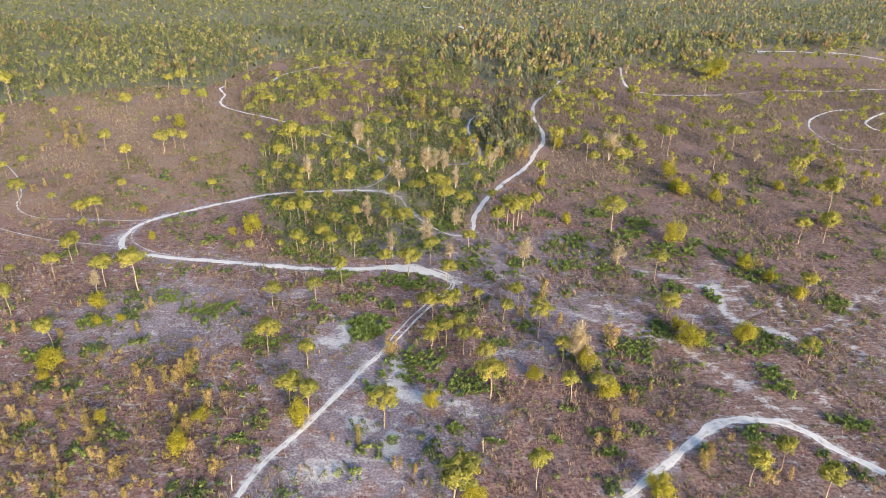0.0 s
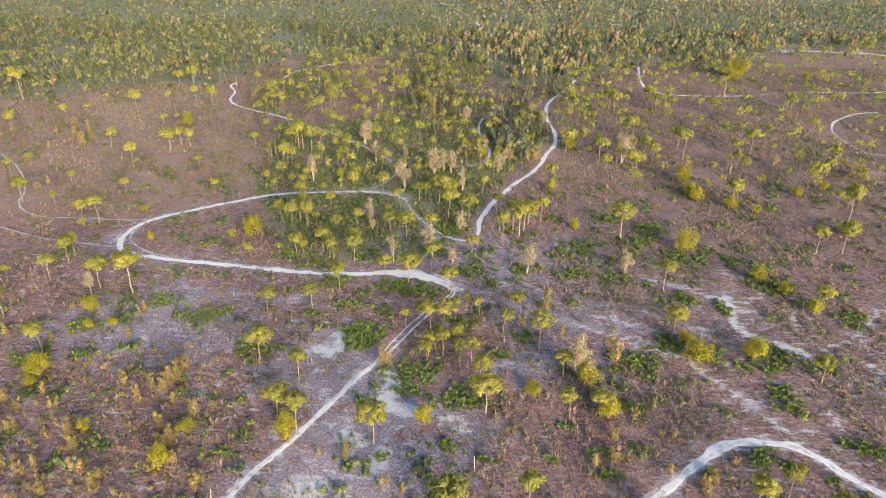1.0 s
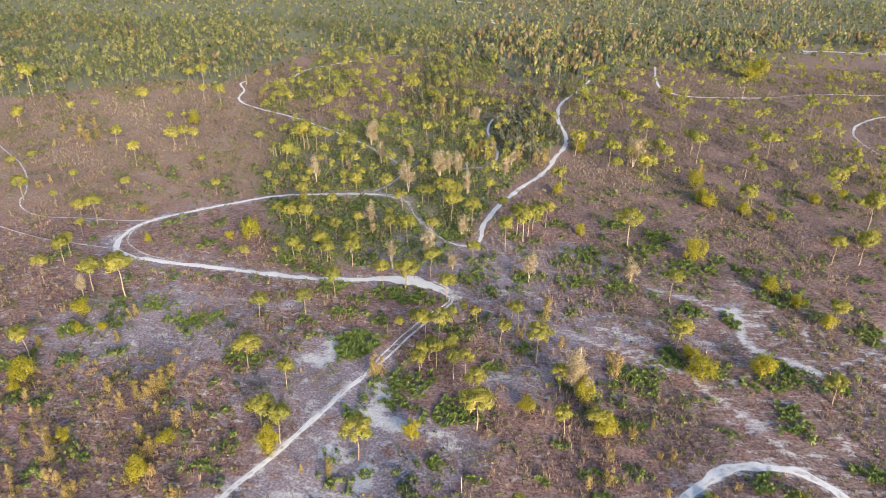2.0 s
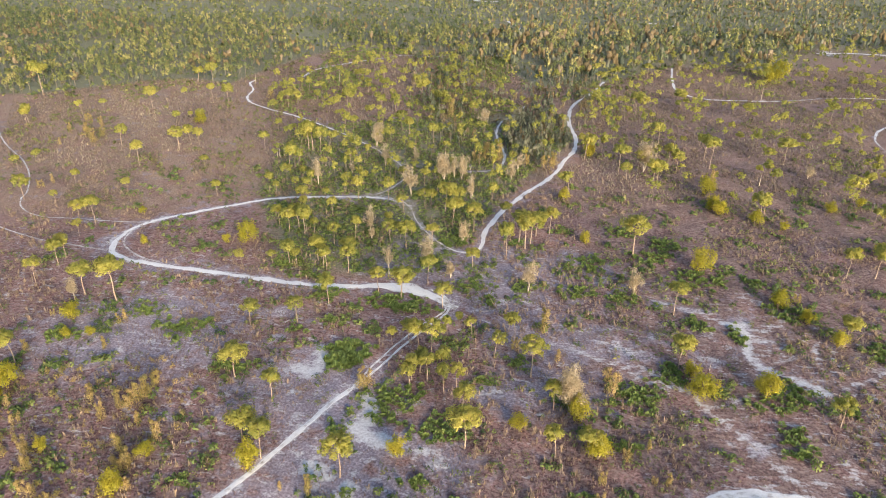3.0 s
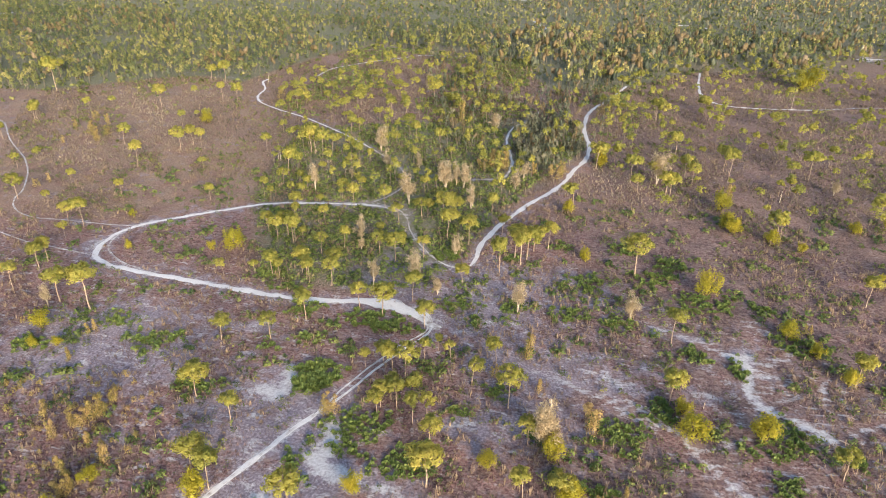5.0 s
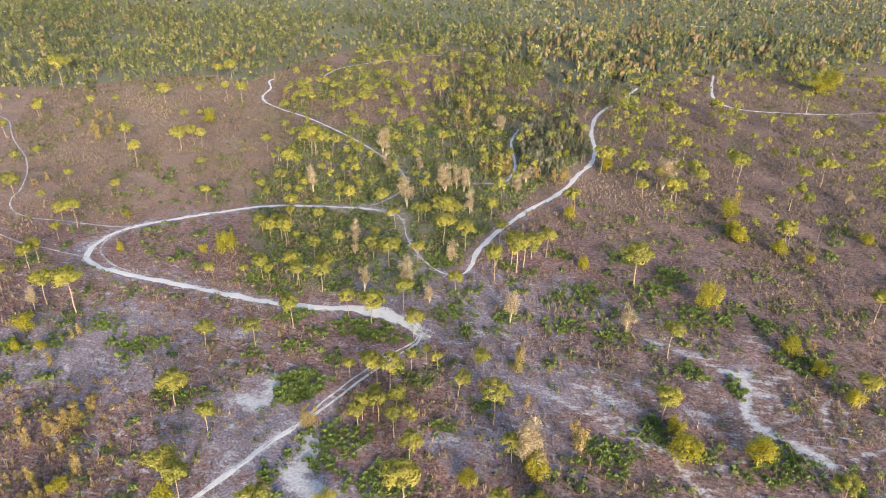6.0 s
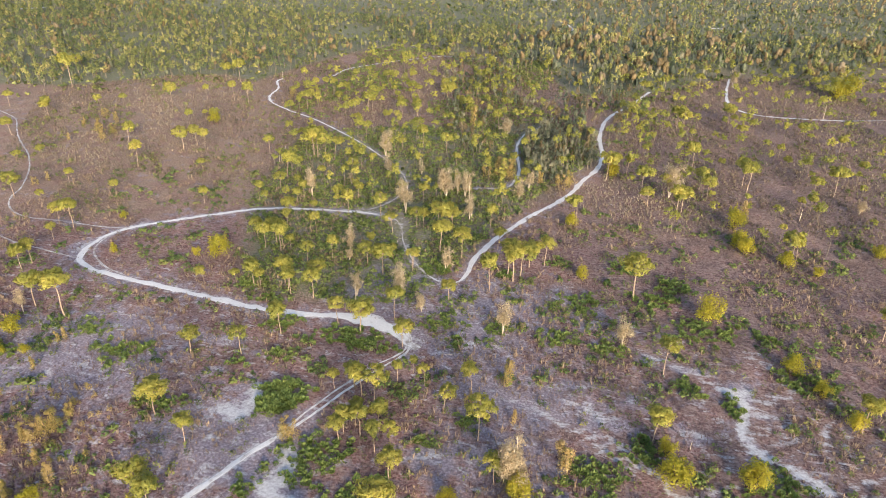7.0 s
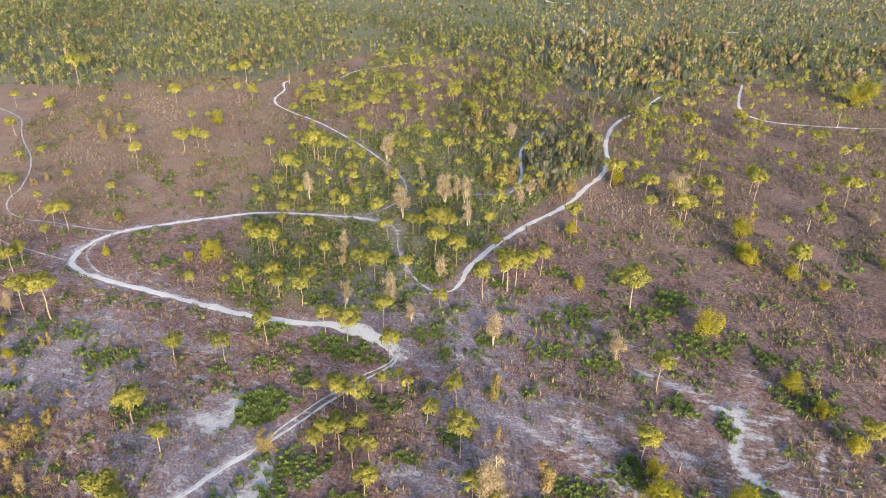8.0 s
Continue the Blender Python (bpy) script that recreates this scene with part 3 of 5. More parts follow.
FADES = {
    "east_ring": ([0, 0.4, 0.6, 1], [0.2, 0.22, 0.65, 0.6], [0.6, 0.55, 0.1, 0.2]),
    "far_east_way": ([0, 0.2, 0.5, 0.56, 0.68, 0.74, 1], [0.6, 0.8, 0.7, 0.3, 0.3, 0.6, 0.6], [0.1, 0.05, 0.2, 0.6, 0.6, 0.2, 0.25]),
    "spur": ([0, 0.6, 0.8, 0.9, 1], [0.35, 0.6, 0.6, 0.25, 0.2], [0.3, 0.1, 0.25, 0.55, 0.6]),
    "double_track": ([0, 1], [0.66, 0.7], [0.2, 0.2]),
}     # along the way from start to end: half width, litter
for k, (name, (line, half, halo)) in enumerate(TRAILS.items()):
    if name.startswith(("old_track", "wash")):
        continue
    way = Soup()
    s = np.linspace(0, 1, len(line))
    if name == "loop":
        half = np.interp(s, [0, 0.5, 0.86, 0.93, 1], [0.45, 0.85, 1.1, 2.5, 1.0])
        fade = np.interp(s, [0, 0.08, 0.2, 0.86, 0.95, 1], [0.35, 0.05, 0.05, -0.1, 0.0, 0.6])
    if name == "double_track_ruts":
        for by, wide in ((-0.85, 0.36), (0.8, 0.27)):
            strip(way, offset(line, by, 14), wide, k + 50, 0.025, np.interp(s, [0, 0.3, 1], [0.15, 0.3, 0.3]))
    elif name == "near_bend":
        strip(way, line, np.interp(s, [0, 0.3, 0.5, 0.65, 1], [0.8, 1.0, 1.4, 1.2, 0.9]), k, faint=0.2)
    elif name == "woods_way":
        strip(way, line, np.interp(s, [0, 0.12, 0.2, 0.25, 1], [0.2, 0.25, 0.45, 0.9, 0.9]), k, faint=np.interp(s, [0, 0.14, 0.2, 1], [0.55, 0.5, 0.05, 0.05]))
    elif name == "northwest_way":
        strip(way, line, np.interp(s, [0, 0.2, 0.35, 1], [0.65, 0.6, 0.48, 0.25]), k, faint=np.interp(s, [0, 0.55, 0.72, 1], [0.05, 0.15, 0.5, 0.6]))
    elif name in FADES:
        knots, widths, worn = FADES[name]
        strip(way, line, np.interp(s, knots, widths), k, faint=np.interp(s, knots, worn))
    else:
        strip(way, line, half, k, faint=fade if name == "loop" else 0.48 if name.endswith("west_track") or name == "loop_inner_rut" else 0.3 if name == "far_way" else 0.1)
    label = "twin-rutted pale sand track through dry grass" if name == "double_track_ruts" else "worn white sand trail through dry grass"
    tagged(new(name if name.startswith("far_sand_") else "trail_" + name, way.mesh("trail", SAND, True)), label, "trail", kind="structure")



# ---- plants ----
def pine_kind(seed, fine=True):
    """A slender pine nine metres high: bare trunk, a few limbs, a tufted dome of needles."""
    rng = np.random.default_rng(seed)
    root = thing("pine_tree", "slender pine with bare trunk and tufted yellow-green crown", "tree", "pines of the savanna")
    bend = rng.normal(0, 0.22, 2)
    hs = np.linspace(0, 8.6, 8)
    axis = np.column_stack([bend[0] * (hs / 8.6) ** 2 * 1.6 + 0.06 * np.sin(hs + seed), bend[1] * (hs / 8.6) ** 2 * 1.6 + 0.06 * np.cos(hs * 1.3 + seed), hs - 0.15])
    trunk, limbs, crown = Soup(), Soup(), Soup()
    tube(trunk, axis, np.interp(hs, [0, 0.4, 8.6], [0.2, 0.14, 0.05]), 6)
    wide, tall = rng.uniform(2.2, 3.2), rng.uniform(1.7, 2.7)
    heart = axis[-1] * (1, 1, 0) + (0, 0, 9.1 - tall)
    count = int(rng.integers(18, 25))
    for k in range(count):
        up = -0.55 + 1.45 * (k + rng.uniform(0, 1)) / count
        ang = k * 2.4 + rng.normal(0, 0.35)
        out = math.sqrt(max(0.05, 1 - up * up)) * rng.uniform(0.4, 0.88)
        tip = heart + np.array([math.cos(ang) * out * wide, math.sin(ang) * out * wide, up * tall * 0.72])
        z = max(3.5, tip[2] - 0.5 - 0.35 * out * wide)
        base = np.array([np.interp(z, hs, axis[:, 0]), np.interp(z, hs, axis[:, 1]), z])
        tube(limbs, [base, (base + tip) / 2 - (0, 0, 0.08), tip], [0.055, 0.04, 0.02], 4)
        r = rng.uniform(0.68, 1.05)
        at, d = blob(rng, int((64 if fine else 34) * r / 0.8), tip, (r, r, r * 0.7), 0.3)
        cards(crown, rng, at, unit(d + 0.7 * unit((at - heart) / (wide, wide, tall))), 0.295 if fine else 0.35, np.clip(rng.uniform(0.1, 0.85) + rng.normal(0, 0.10, len(at)), 0, 1), 0.36 if fine else 0.5, 0.36)
    for _ in range(int(rng.integers(0, 3))):
        z, ang = rng.uniform(3.2, 5.0), rng.uniform(0, 6.28)
        base = np.array([np.interp(z, hs, axis[:, 0]), np.interp(z, hs, axis[:, 1]), z])
        tube(limbs, [base, base + np.array([math.cos(ang), math.sin(ang), 0.1]) * rng.uniform(0.4, 0.9)], [0.04, 0.015], 3)
    part("trunk", trunk.mesh("trunk", PINE_BARK, True), root, "pale scaly trunk")
    tagged(part("branching", limbs.mesh("branching", PINE_BARK, True), root), kind="stuff")
    part("crown", crown.mesh("crown", PINE_LEAF), root, "tufted needle crown")
    return root


def bush_kind(seed):
    """A leafy bush, two metres high, of uneven lobes and loose sprigs."""
    rng = np.random.default_rng(seed)
    root = thing("bush", "bright yellow-green rounded bush on dry ground", "bush", "bright bushes")
    stems, leaves = Soup(), Soup()
    stretch = rng.uniform(0.75, 1.1)
    for k in range(13):
        ang, reach = k * 2.4 + rng.normal(0, 0.3), rng.uniform(0.08, 0.72) * stretch
        tip = np.array([math.cos(ang) * reach, math.sin(ang) * reach, rng.uniform(0.45, 1.6) - reach * 0.35])
        tube(stems, [(0, 0, -0.1), tip * (0.4, 0.4, 0.5), tip], [0.06, 0.04, 0.015], 4)
        r = rng.uniform(0.26, 0.5)
        at, out = blob(rng, int(150 * r / 0.38), tip, (r, r, r * rng.uniform(0.9, 1.5)), 0.1)
        at[:, 2] = np.maximum(at[:, 2], 0.03)
        cards(leaves, rng, at, unit(out + 0.6 * unit(at - (0, 0, 0.8))), 0.062, np.clip(rng.uniform(0.1, 0.8) + rng.normal(0, 0.12, len(at)), 0, 1), 0.5)
        tip = tip * rng.uniform(1.0, 1.25)
        at, out = blob(rng, 26, tip + (0, 0, 0.15), (0.16, 0.16, 0.4), 0.1)
        at[:, 2] = np.maximum(at[:, 2], 0.03)
        cards(leaves, rng, at, out, 0.07, rng.uniform(0.3, 0.95), 0.4)
    tagged(part("branching", stems.mesh("branching", DARK_BARK, True), root), kind="stuff")
    part("foliage", leaves.mesh("foliage", BUSH_LEAF), root)
    return root


def scrub_kind(seed, fine=False):
    """A narrow upright scrub tree with rusty leaves, two and a half metres high."""
    rng = np.random.default_rng(seed)
    root = thing("scrub_tree", "small upright scrub tree with rusty yellow leaves", "shrub", "rusty scrub")
    stems, leaves = Soup(), Soup()
    for k in range(int(rng.integers(2, 4))):
        base = np.array([rng.normal(0, 0.25), rng.normal(0, 0.25), 0])
        tip = base + np.array([rng.normal(0, 0.15), rng.normal(0, 0.15), rng.uniform(1.8, 2.5)])
        tube(stems, [base - (0, 0, 0.1), (base + tip) / 2, tip], [0.045, 0.03, 0.01], 4)
        tone = rng.uniform(0.1, 0.9)
        for u in np.linspace(0.25, 1.0, 5):
            r = 0.42 * (1.15 - u * 0.75) * rng.uniform(0.8, 1.2)
            at, out = blob(rng, 120 if fine else 60, base + (tip - base) * u + rng.normal(0, 0.12, 3), (r * 1.15, r * 1.15, r * 1.3))
            cards(leaves, rng, at, out, 0.06 if fine else 0.085, np.clip(tone + rng.normal(0, 0.12), 0, 1), 0.55)
    tagged(part("branching", stems.mesh("branching", DARK_BARK, True), root), kind="stuff")
    part("foliage", leaves.mesh("foliage", RUST_LEAF), root)
    return root


def tan_kind(seed):
    """A pale dying tree with bleached stems and dry tan sprays, six metres high."""
    rng = np.random.default_rng(seed)
    root = thing("dying_tree", "bleached dying tree with dry tan sprays", "tree", "dying trees")
    stems, leaves = Soup(), Soup()
    for k in range(int(rng.integers(3, 6))):
        ang, reach = rng.uniform(0, 6.28), rng.uniform(0.1, 0.7)
        top = np.array([math.cos(ang) * reach, math.sin(ang) * reach, rng.uniform(4.2, 6.0)])
        mid = top * (0.6, 0.6, 0.5) + np.array([rng.normal(0, 0.15), rng.normal(0, 0.15), 0])
        tube(stems, [(0, 0, -0.15), mid, top], [0.055, 0.032, 0.014], 5)
        for u in rng.uniform(0.3, 1.0, 6):
            at0 = mid + (top - mid) * (u - 0.5) * 2
            tip = at0 + rng.normal(0, 0.26, 3) + np.array([0, 0, 0.35])
            tube(stems, [at0, tip], [0.04, 0.012], 3)
            at, out = blob(rng, 125, tip, (0.42, 0.42, 0.75))
            cards(leaves, rng, at, out, 0.085, rng.uniform(0.2, 1), 0.42)
    tagged(part("branching", stems.mesh("branching", PALE_BARK, True), root, "bleached grey stems"), kind="stuff")
    part("foliage", leaves.mesh("foliage", TAN_LEAF), root, "dry tan leaves")
    return root


def snag_kind(seed):
    """A bare bleached trunk, five metres high, with a few broken stubs."""
    rng = np.random.default_rng(seed)
    root = thing("snag", "bare bleached dead trunk with broken stubs", "dead tree", "dead trunks")
    stem, stubs = Soup(), Soup()
    hs = np.linspace(-0.2, 5, 6)
    lean = rng.normal(0, 0.12, 2)
    axis = np.column_stack([lean[0] * hs * 0.4 + 0.05 * np.sin(hs * 2), lean[1] * hs * 0.4, hs])
    tube(stem, axis, np.interp(hs, [-0.2, 0.5, 5], [0.2, 0.14, 0.05]), 6)
    for k in range(4):
        z, ang = rng.uniform(2.0, 4.6), k * 1.9 + rng.normal(0, 0.4)
        base = np.array([np.interp(z, hs, axis[:, 0]), np.interp(z, hs, axis[:, 1]), z])
        tube(stubs, [base, base + np.array([math.cos(ang), math.sin(ang), 0.8]) * rng.uniform(0.3, 0.9)], [0.05, 0.02], 4)
    part("trunk", stem.mesh("trunk", PALE_BARK, True), root)
    tagged(part("branching", stubs.mesh("branching", PALE_BARK, True), root), kind="stuff")
    return root


def log_kind(seed):
    """A fallen bleached branch, four metres long, with side twigs."""
    rng = np.random.default_rng(seed)
    s = Soup()
    u = np.linspace(-2, 2, 7)
    axis = np.column_stack([u, 0.25 * np.sin(u * 1.1 + seed), 0.10 + 0.05 * np.cos(u)])
    tube(s, axis, np.interp(u, [-2, 2], [0.11, 0.03]), 6)
    for k in range(5):
        i = int(rng.integers(1, 6))
        tube(s, [axis[i], axis[i] + np.array([rng.uniform(0.2, 0.7), rng.choice([-1, 1]) * rng.uniform(0.4, 1.0), rng.uniform(0.05, 0.5)])], [0.045, 0.012], 4)
    return tagged(new("fallen_branch", s.mesh("fallen_branch", PALE_BARK, True)), "bleached fallen branch lying in dry grass", "branch", "fallen branches")


def palm_mesh(seed):
    """One palmetto: stiff fans on short stalks, a metre and a half across."""
    rng = np.random.default_rng(seed)
    v, f, tone = [np.array((0, 0, 0.05))], [], []
    for k in range(17):
        ang, up = k * 2.4 + rng.normal(0, 0.2), rng.uniform(0.15, 1.25)
        d = np.array([math.cos(ang) * math.cos(up), math.sin(ang) * math.cos(up), math.sin(up)])
        w = np.array([-math.sin(ang), math.cos(ang), 0])
        n = np.cross(w, d)
        a, r = d * rng.uniform(0.28, 0.5) + (0, 0, 0.1), rng.uniform(0.38, 0.55)
        i = len(v)
        v += [a - w * 0.02, a + w * 0.02]
        v += [a + r * (1.12 if j % 2 == 0 else 0.55) * (d * math.cos(q) + w * math.sin(q)) + n * (0.06 if j % 2 else -0.06) for j, q in enumerate((-1.25, -0.65, 0.0, 0.65, 1.25))]
        f += [(0, i, i + 1)] + [(i, i + 2 + j, i + 3 + j) for j in range(4)] + [(i, i + 6, i + 1)]
        tone += [rng.uniform(0, 1)] * 6
    s = Soup()
    v = np.array(v)
    s.add(v, f, tone)
    return s.mesh("palmetto", PALM_LEAF)


PINES_WEST = [
    (-120.9, 165.1, 5.7), (-111.7, 148.6, 10), (-109.8, 166.6, 8.4), (-94.4, 164, 10.5), (-84.5, 162.1, 13.1),
    (-111.2, 178.4, 8.3), (-111.5, 182.7, 7.7), (-115.7, 196.2, 5.7), (-92.8, 134, 9.5), (-46.2, 156.2, 7.4),
    (-35.2, 159.1, 7.8), (-42.3, 136.1, 9.1), (-51.2, 187, 4.8), (-29.8, 168.5, 9.8), (-59.3, 184.6, 5.9),
    (-32.3, 115.4, 10), (-28, 113.2, 9.7), (-31.6, 129.9, 7.8),
]
PINES_FIELD = [
    (-201.9, 295.9, 7.7), (-158.9, 327.3, 11.3), (-148.2, 340.3, 7.7), (-135.6, 343.5, 9.5), (-125.8, 339.1, 11.3),
    (-182.7, 308.6, 8.5), (-177.5, 317.2, 7.1), (-146.6, 276.7, 9.1), (-135.1, 302.8, 7.6), (-120.7, 274.9, 10.2),
    (-118.4, 281, 9.2), (-113.9, 279.1, 8.6), (-127, 254.3, 10.4), (-131.9, 310.8, 5.1), (-127.3, 311.2, 6.4),
    (-101.3, 256.1, 5.8), (-86.4, 231.4, 6.5), (-169, 243.4, 6.3), (-166.9, 252.8, 5.8), (-149.8, 219, 10),
    (-139.7, 233.3, 6.1), (-117.3, 228.3, 6.7), (-136.1, 216, 5.8), (-121.3, 205.7, 7.9), (-115.2, 204.3, 10.2),
]
PINES_BEND = [
    (-57.8, 212.8, 7.2), (-52.8, 207.7, 9.1), (-50.7, 211, 9.2), (-47.9, 207.5, 9.7), (-44.8, 207.7, 5.7),
    (-38.9, 190.7, 8.6), (-36.2, 187.1, 7.6), (-34.8, 185.3, 7.6), (-28.6, 185.6, 9.4), (-18, 175.7, 8.2),
    (-11.5, 173.7, 10), (-5.6, 182.2, 9), (-15, 202.2, 9.9), (-17.9, 208.5, 6.1), (-8.2, 209.1, 5.5),
    (-46.2, 187.2, 8.2), (-43.8, 186.6, 6.1), (-10.1, 152.8, 5.5), (-6.4, 154.9, 6.8), (-3.7, 152.3, 8.5),
]
PINES_TRACK = [
    (-11.9, 110.5, 11), (-0.4, 150.6, 9.5), (-0.3, 171, 7.6), (2.4, 158.2, 5.7), (5, 162.1, 4.8),
    (14.4, 151.4, 7.1), (3.1, 143.1, 7.7), (-3.3, 140.4, 6.8), (0.1, 140.6, 7.6), (4.2, 137, 7.7),
    (6.7, 139, 7.3), (18.8, 158.2, 8.3), (17.3, 163.9, 4.6), (22.8, 145.1, 11.1), (8.8, 131.2, 7.9),
    (10.2, 121.1, 10.2), (-1.8, 143.4, 6.6), (8.4, 158.5, 5.7), (-3.5, 138, 6.5),
]
PINES_EAST = [
    (15, 201.1, 11.8), (18.6, 210.7, 11.2), (20.5, 207.3, 11.6), (22, 210.9, 11.2), (23.7, 216.5, 8.9),
    (27.9, 218.1, 9.4), (52.3, 207.5, 13.4), (4.1, 216.7, 10.3), (-2.7, 218.6, 10.8), (5.7, 193.3, 6.8),
    (58.9, 175.6, 9.6), (56, 152.7, 10.1), (111.2, 202.7, 9.3), (119.1, 203.1, 11.3), (97.4, 167, 8.9),
    (85.9, 137.2, 7.2), (27.6, 120.6, 7.9), (33.9, 121.8, 6.8), (35, 122.1, 6.3), (27.5, 134.8, 7.6),
    (17.7, 95, 9.7), (2.5, 89.8, 11.6), (4.8, 90.8, 10.8), (57.8, 97.8, 10.1), (65.5, 102.2, 8.1),
    (70.6, 94.9, 8.9),
]
PINES_GROVE = [
    (-86.8, 281.1, 7.9), (-88.5, 303, 6.6), (-69.9, 260.2, 11), (-76.4, 293.3, 5.1), (-68.7, 282.4, 12.4),
    (-66.9, 281.8, 12.3), (-62.8, 279.2, 12.3), (-59.9, 281.6, 9.2), (-71.6, 287.4, 7.1), (-60.2, 308.6, 9.5),
    (-56.7, 309.7, 7.2), (-47.9, 267.6, 7.4), (-37.3, 235.7, 9.2), (-27.1, 237.5, 8.8), (-43.1, 239.7, 4.9),
    (-48.1, 232.8, 5.3), (-57.1, 234.4, 4.8), (-66.2, 234.9, 5.5), (-43.6, 279.1, 5.4), (-37.6, 298.6, 5.7),
    (-31.2, 307.4, 7.9), (-36.8, 318.3, 7.9), (-43.9, 343.8, 9.2), (-49.5, 338.3, 9.1), (-54.8, 353.5, 6.5),
    (-63.4, 372.1, 6.1), (-56, 376.4, 7.4), (-33.8, 360.8, 12.5),
]
PINES_GROVE_EAST = [
    (-66.6, 347.2, 7), (-86.9, 367.7, 6.7), (-84.7, 351, 6.4), (-95.8, 339.5, 9.1), (-116.6, 383.4, 8.4),
    (-75.8, 336.1, 5.4), (-61, 239.7, 6), (-56.9, 239.9, 6), (-19.5, 299.2, 9.1), (-31.4, 307.4, 8.5),
    (-24.3, 325.8, 4.2), (-22.2, 350.9, 9.3), (-27.5, 355.8, 8), (-18.4, 340.8, 9.1), (-5, 336.9, 9),
    (-6.4, 230.8, 10.3), (-13.7, 233, 7), (-11.7, 233.1, 7), (8.7, 238.7, 8.6), (13.4, 224.5, 7.4),
    (8.5, 294.2, 5.6), (14.6, 276.2, 6.6), (-13, 287.2, 5.6), (-16.6, 251.4, 7.3), (-24.5, 253.9, 6.3),
    (-70.8, 336.5, 8.2), (-14.7, 210.9, 5.5), (-20, 227.4, 6.5),
]
PINES_MEADOW = [
    (34.8, 248.3, 9.7), (55.1, 277, 11.4), (57.2, 268.4, 7.9), (66.6, 266.4, 10), (68, 266.5, 9.5),
    (62.8, 279.6, 9.1), (77.4, 280.7, 8.6), (75.6, 287.7, 8.8), (74.3, 307.1, 11.5), (85.1, 312.1, 4.6),
    (90.7, 285.2, 12.9), (91.1, 296.4, 10.7), (66.9, 347.8, 6.4), (71.5, 358.7, 10.9), (73.6, 353.6, 10.8),
    (76.9, 343.6, 5.5), (94.8, 371.8, 9.7), (86.6, 429.6, 9.2), (97.3, 454, 6.1), (68.8, 420.7, 9),
    (57.9, 419.7, 10), (58, 405.8, 8.8), (54.7, 341.8, 5.7), (44.7, 293, 9.4), (43.1, 289.1, 11.8),
    (50.2, 297.3, 8.2),
]
PINES_MEADOW_FAR = [
    (97.4, 350.3, 7), (96.6, 366.3, 6.6), (92.5, 312.6, 5.9), (109.7, 318.2, 6), (122.4, 357.6, 8),
    (125.2, 352.6, 5), (109.4, 331.7, 6.2), (145.2, 442.8, 8.4), (120, 440.4, 7.7), (98.4, 239.1, 9.3),
    (97.4, 239.1, 10.3), (106.4, 275.8, 6.6), (109.7, 276.1, 7.3), (114.6, 294.3, 7.4), (133.5, 311.6, 8.5),
    (121.4, 294.8, 11.4), (162.8, 361, 9.5), (124.6, 363.2, 6.6), (133.2, 258.5, 10.9), (143.3, 271.7, 7.7),
    (152.3, 286, 6), (150, 275.5, 6.6), (154.7, 289.8, 6.8), (153.2, 266, 6.4), (162.9, 271.1, 5.6),
    (158.5, 256.6, 5.8), (174.2, 271.9, 7.2),
]
PINES_EAST_RIM = [
    (132.6, 228.5, 14.2), (134.4, 241.5, 6), (139.7, 241.8, 5.4), (163, 256.9, 5.4), (141.8, 225.2, 4.9),
    (179.5, 319.3, 5.4), (162.2, 331.2, 6.1), (134.5, 343.3, 7.7), (193.2, 418.1, 8), (206.1, 429.2, 7.8),
    (174.4, 399.2, 7.4), (158.9, 391.6, 6.3), (220.8, 409.8, 6.6), (210.1, 356.4, 5.9), (216.1, 356.9, 5),
    (191.6, 360.2, 4.5), (173.6, 433.4, 6.9), (188.9, 447, 7), (209.2, 372.5, 5.5), (196.3, 313.8, 5.4),
]
PINES_FAR_RIM = [
    (-227.6, 303.6, 7.9), (-197.7, 271.1, 8.4), (-202.6, 298.1, 9), (-240.1, 366.1, 10.3), (-157.3, 375.5, 9.8),
    (-148.9, 374.7, 12.6), (-224.1, 341.1, 17.8), (-102.2, 365.4, 8.5), (-68.4, 346.6, 9.3), (-58.8, 359.4, 6.8),
    (-51.2, 371.9, 7), (-36.5, 382, 7.1), (-25.7, 360.7, 5.9), (-18.4, 377.7, 7), (-98.8, 351, 6.9),
    (-100.7, 345.5, 6.8), (-98.9, 372, 7.2), (-91.3, 391.8, 6), (-72.6, 392.2, 8), (-58.4, 391.2, 8.8),
    (-64.6, 321.9, 6.3), (-54.2, 329.4, 6.4),
]
BUSHES = [
    (-90.6, 152.4, 5.6), (-89.4, 126.5, 5.8), (-93.4, 193.8, 3.1), (-87.5, 145.3, 3), (-63.7, 200.5, 7),
    (-69.2, 197.7, 3.6), (70.6, 200.3, 7.9), (86.9, 183.2, 5.6), (95.7, 166.6, 4.8), (59.8, 143.5, 6.3),
    (58.5, 150.2, 4.2), (73.5, 145.9, 5.8), (144.3, 211.7, 5.1), (32.1, 131.7, 6.6), (40.1, 94.6, 5.3),
    (-2.6, 117.3, 4.8), (20.3, 128.2, 3.5), (-29.6, 111.1, 6.2), (-82.5, 146.9, 2.5), (38.4, 214.2, 4.2),
    (91.9, 176.7, 4.1), (-104.3, 213.7, 3.1), (33.3, 245.9, 5), (83.7, 258.2, 7.5), (83.3, 245.8, 5.9),
    (84.5, 240.9, 6), (159.6, 435.1, 13), (94.9, 235.7, 5.1), (135.3, 255.6, 3.5), (122.9, 249, 4.3),
]
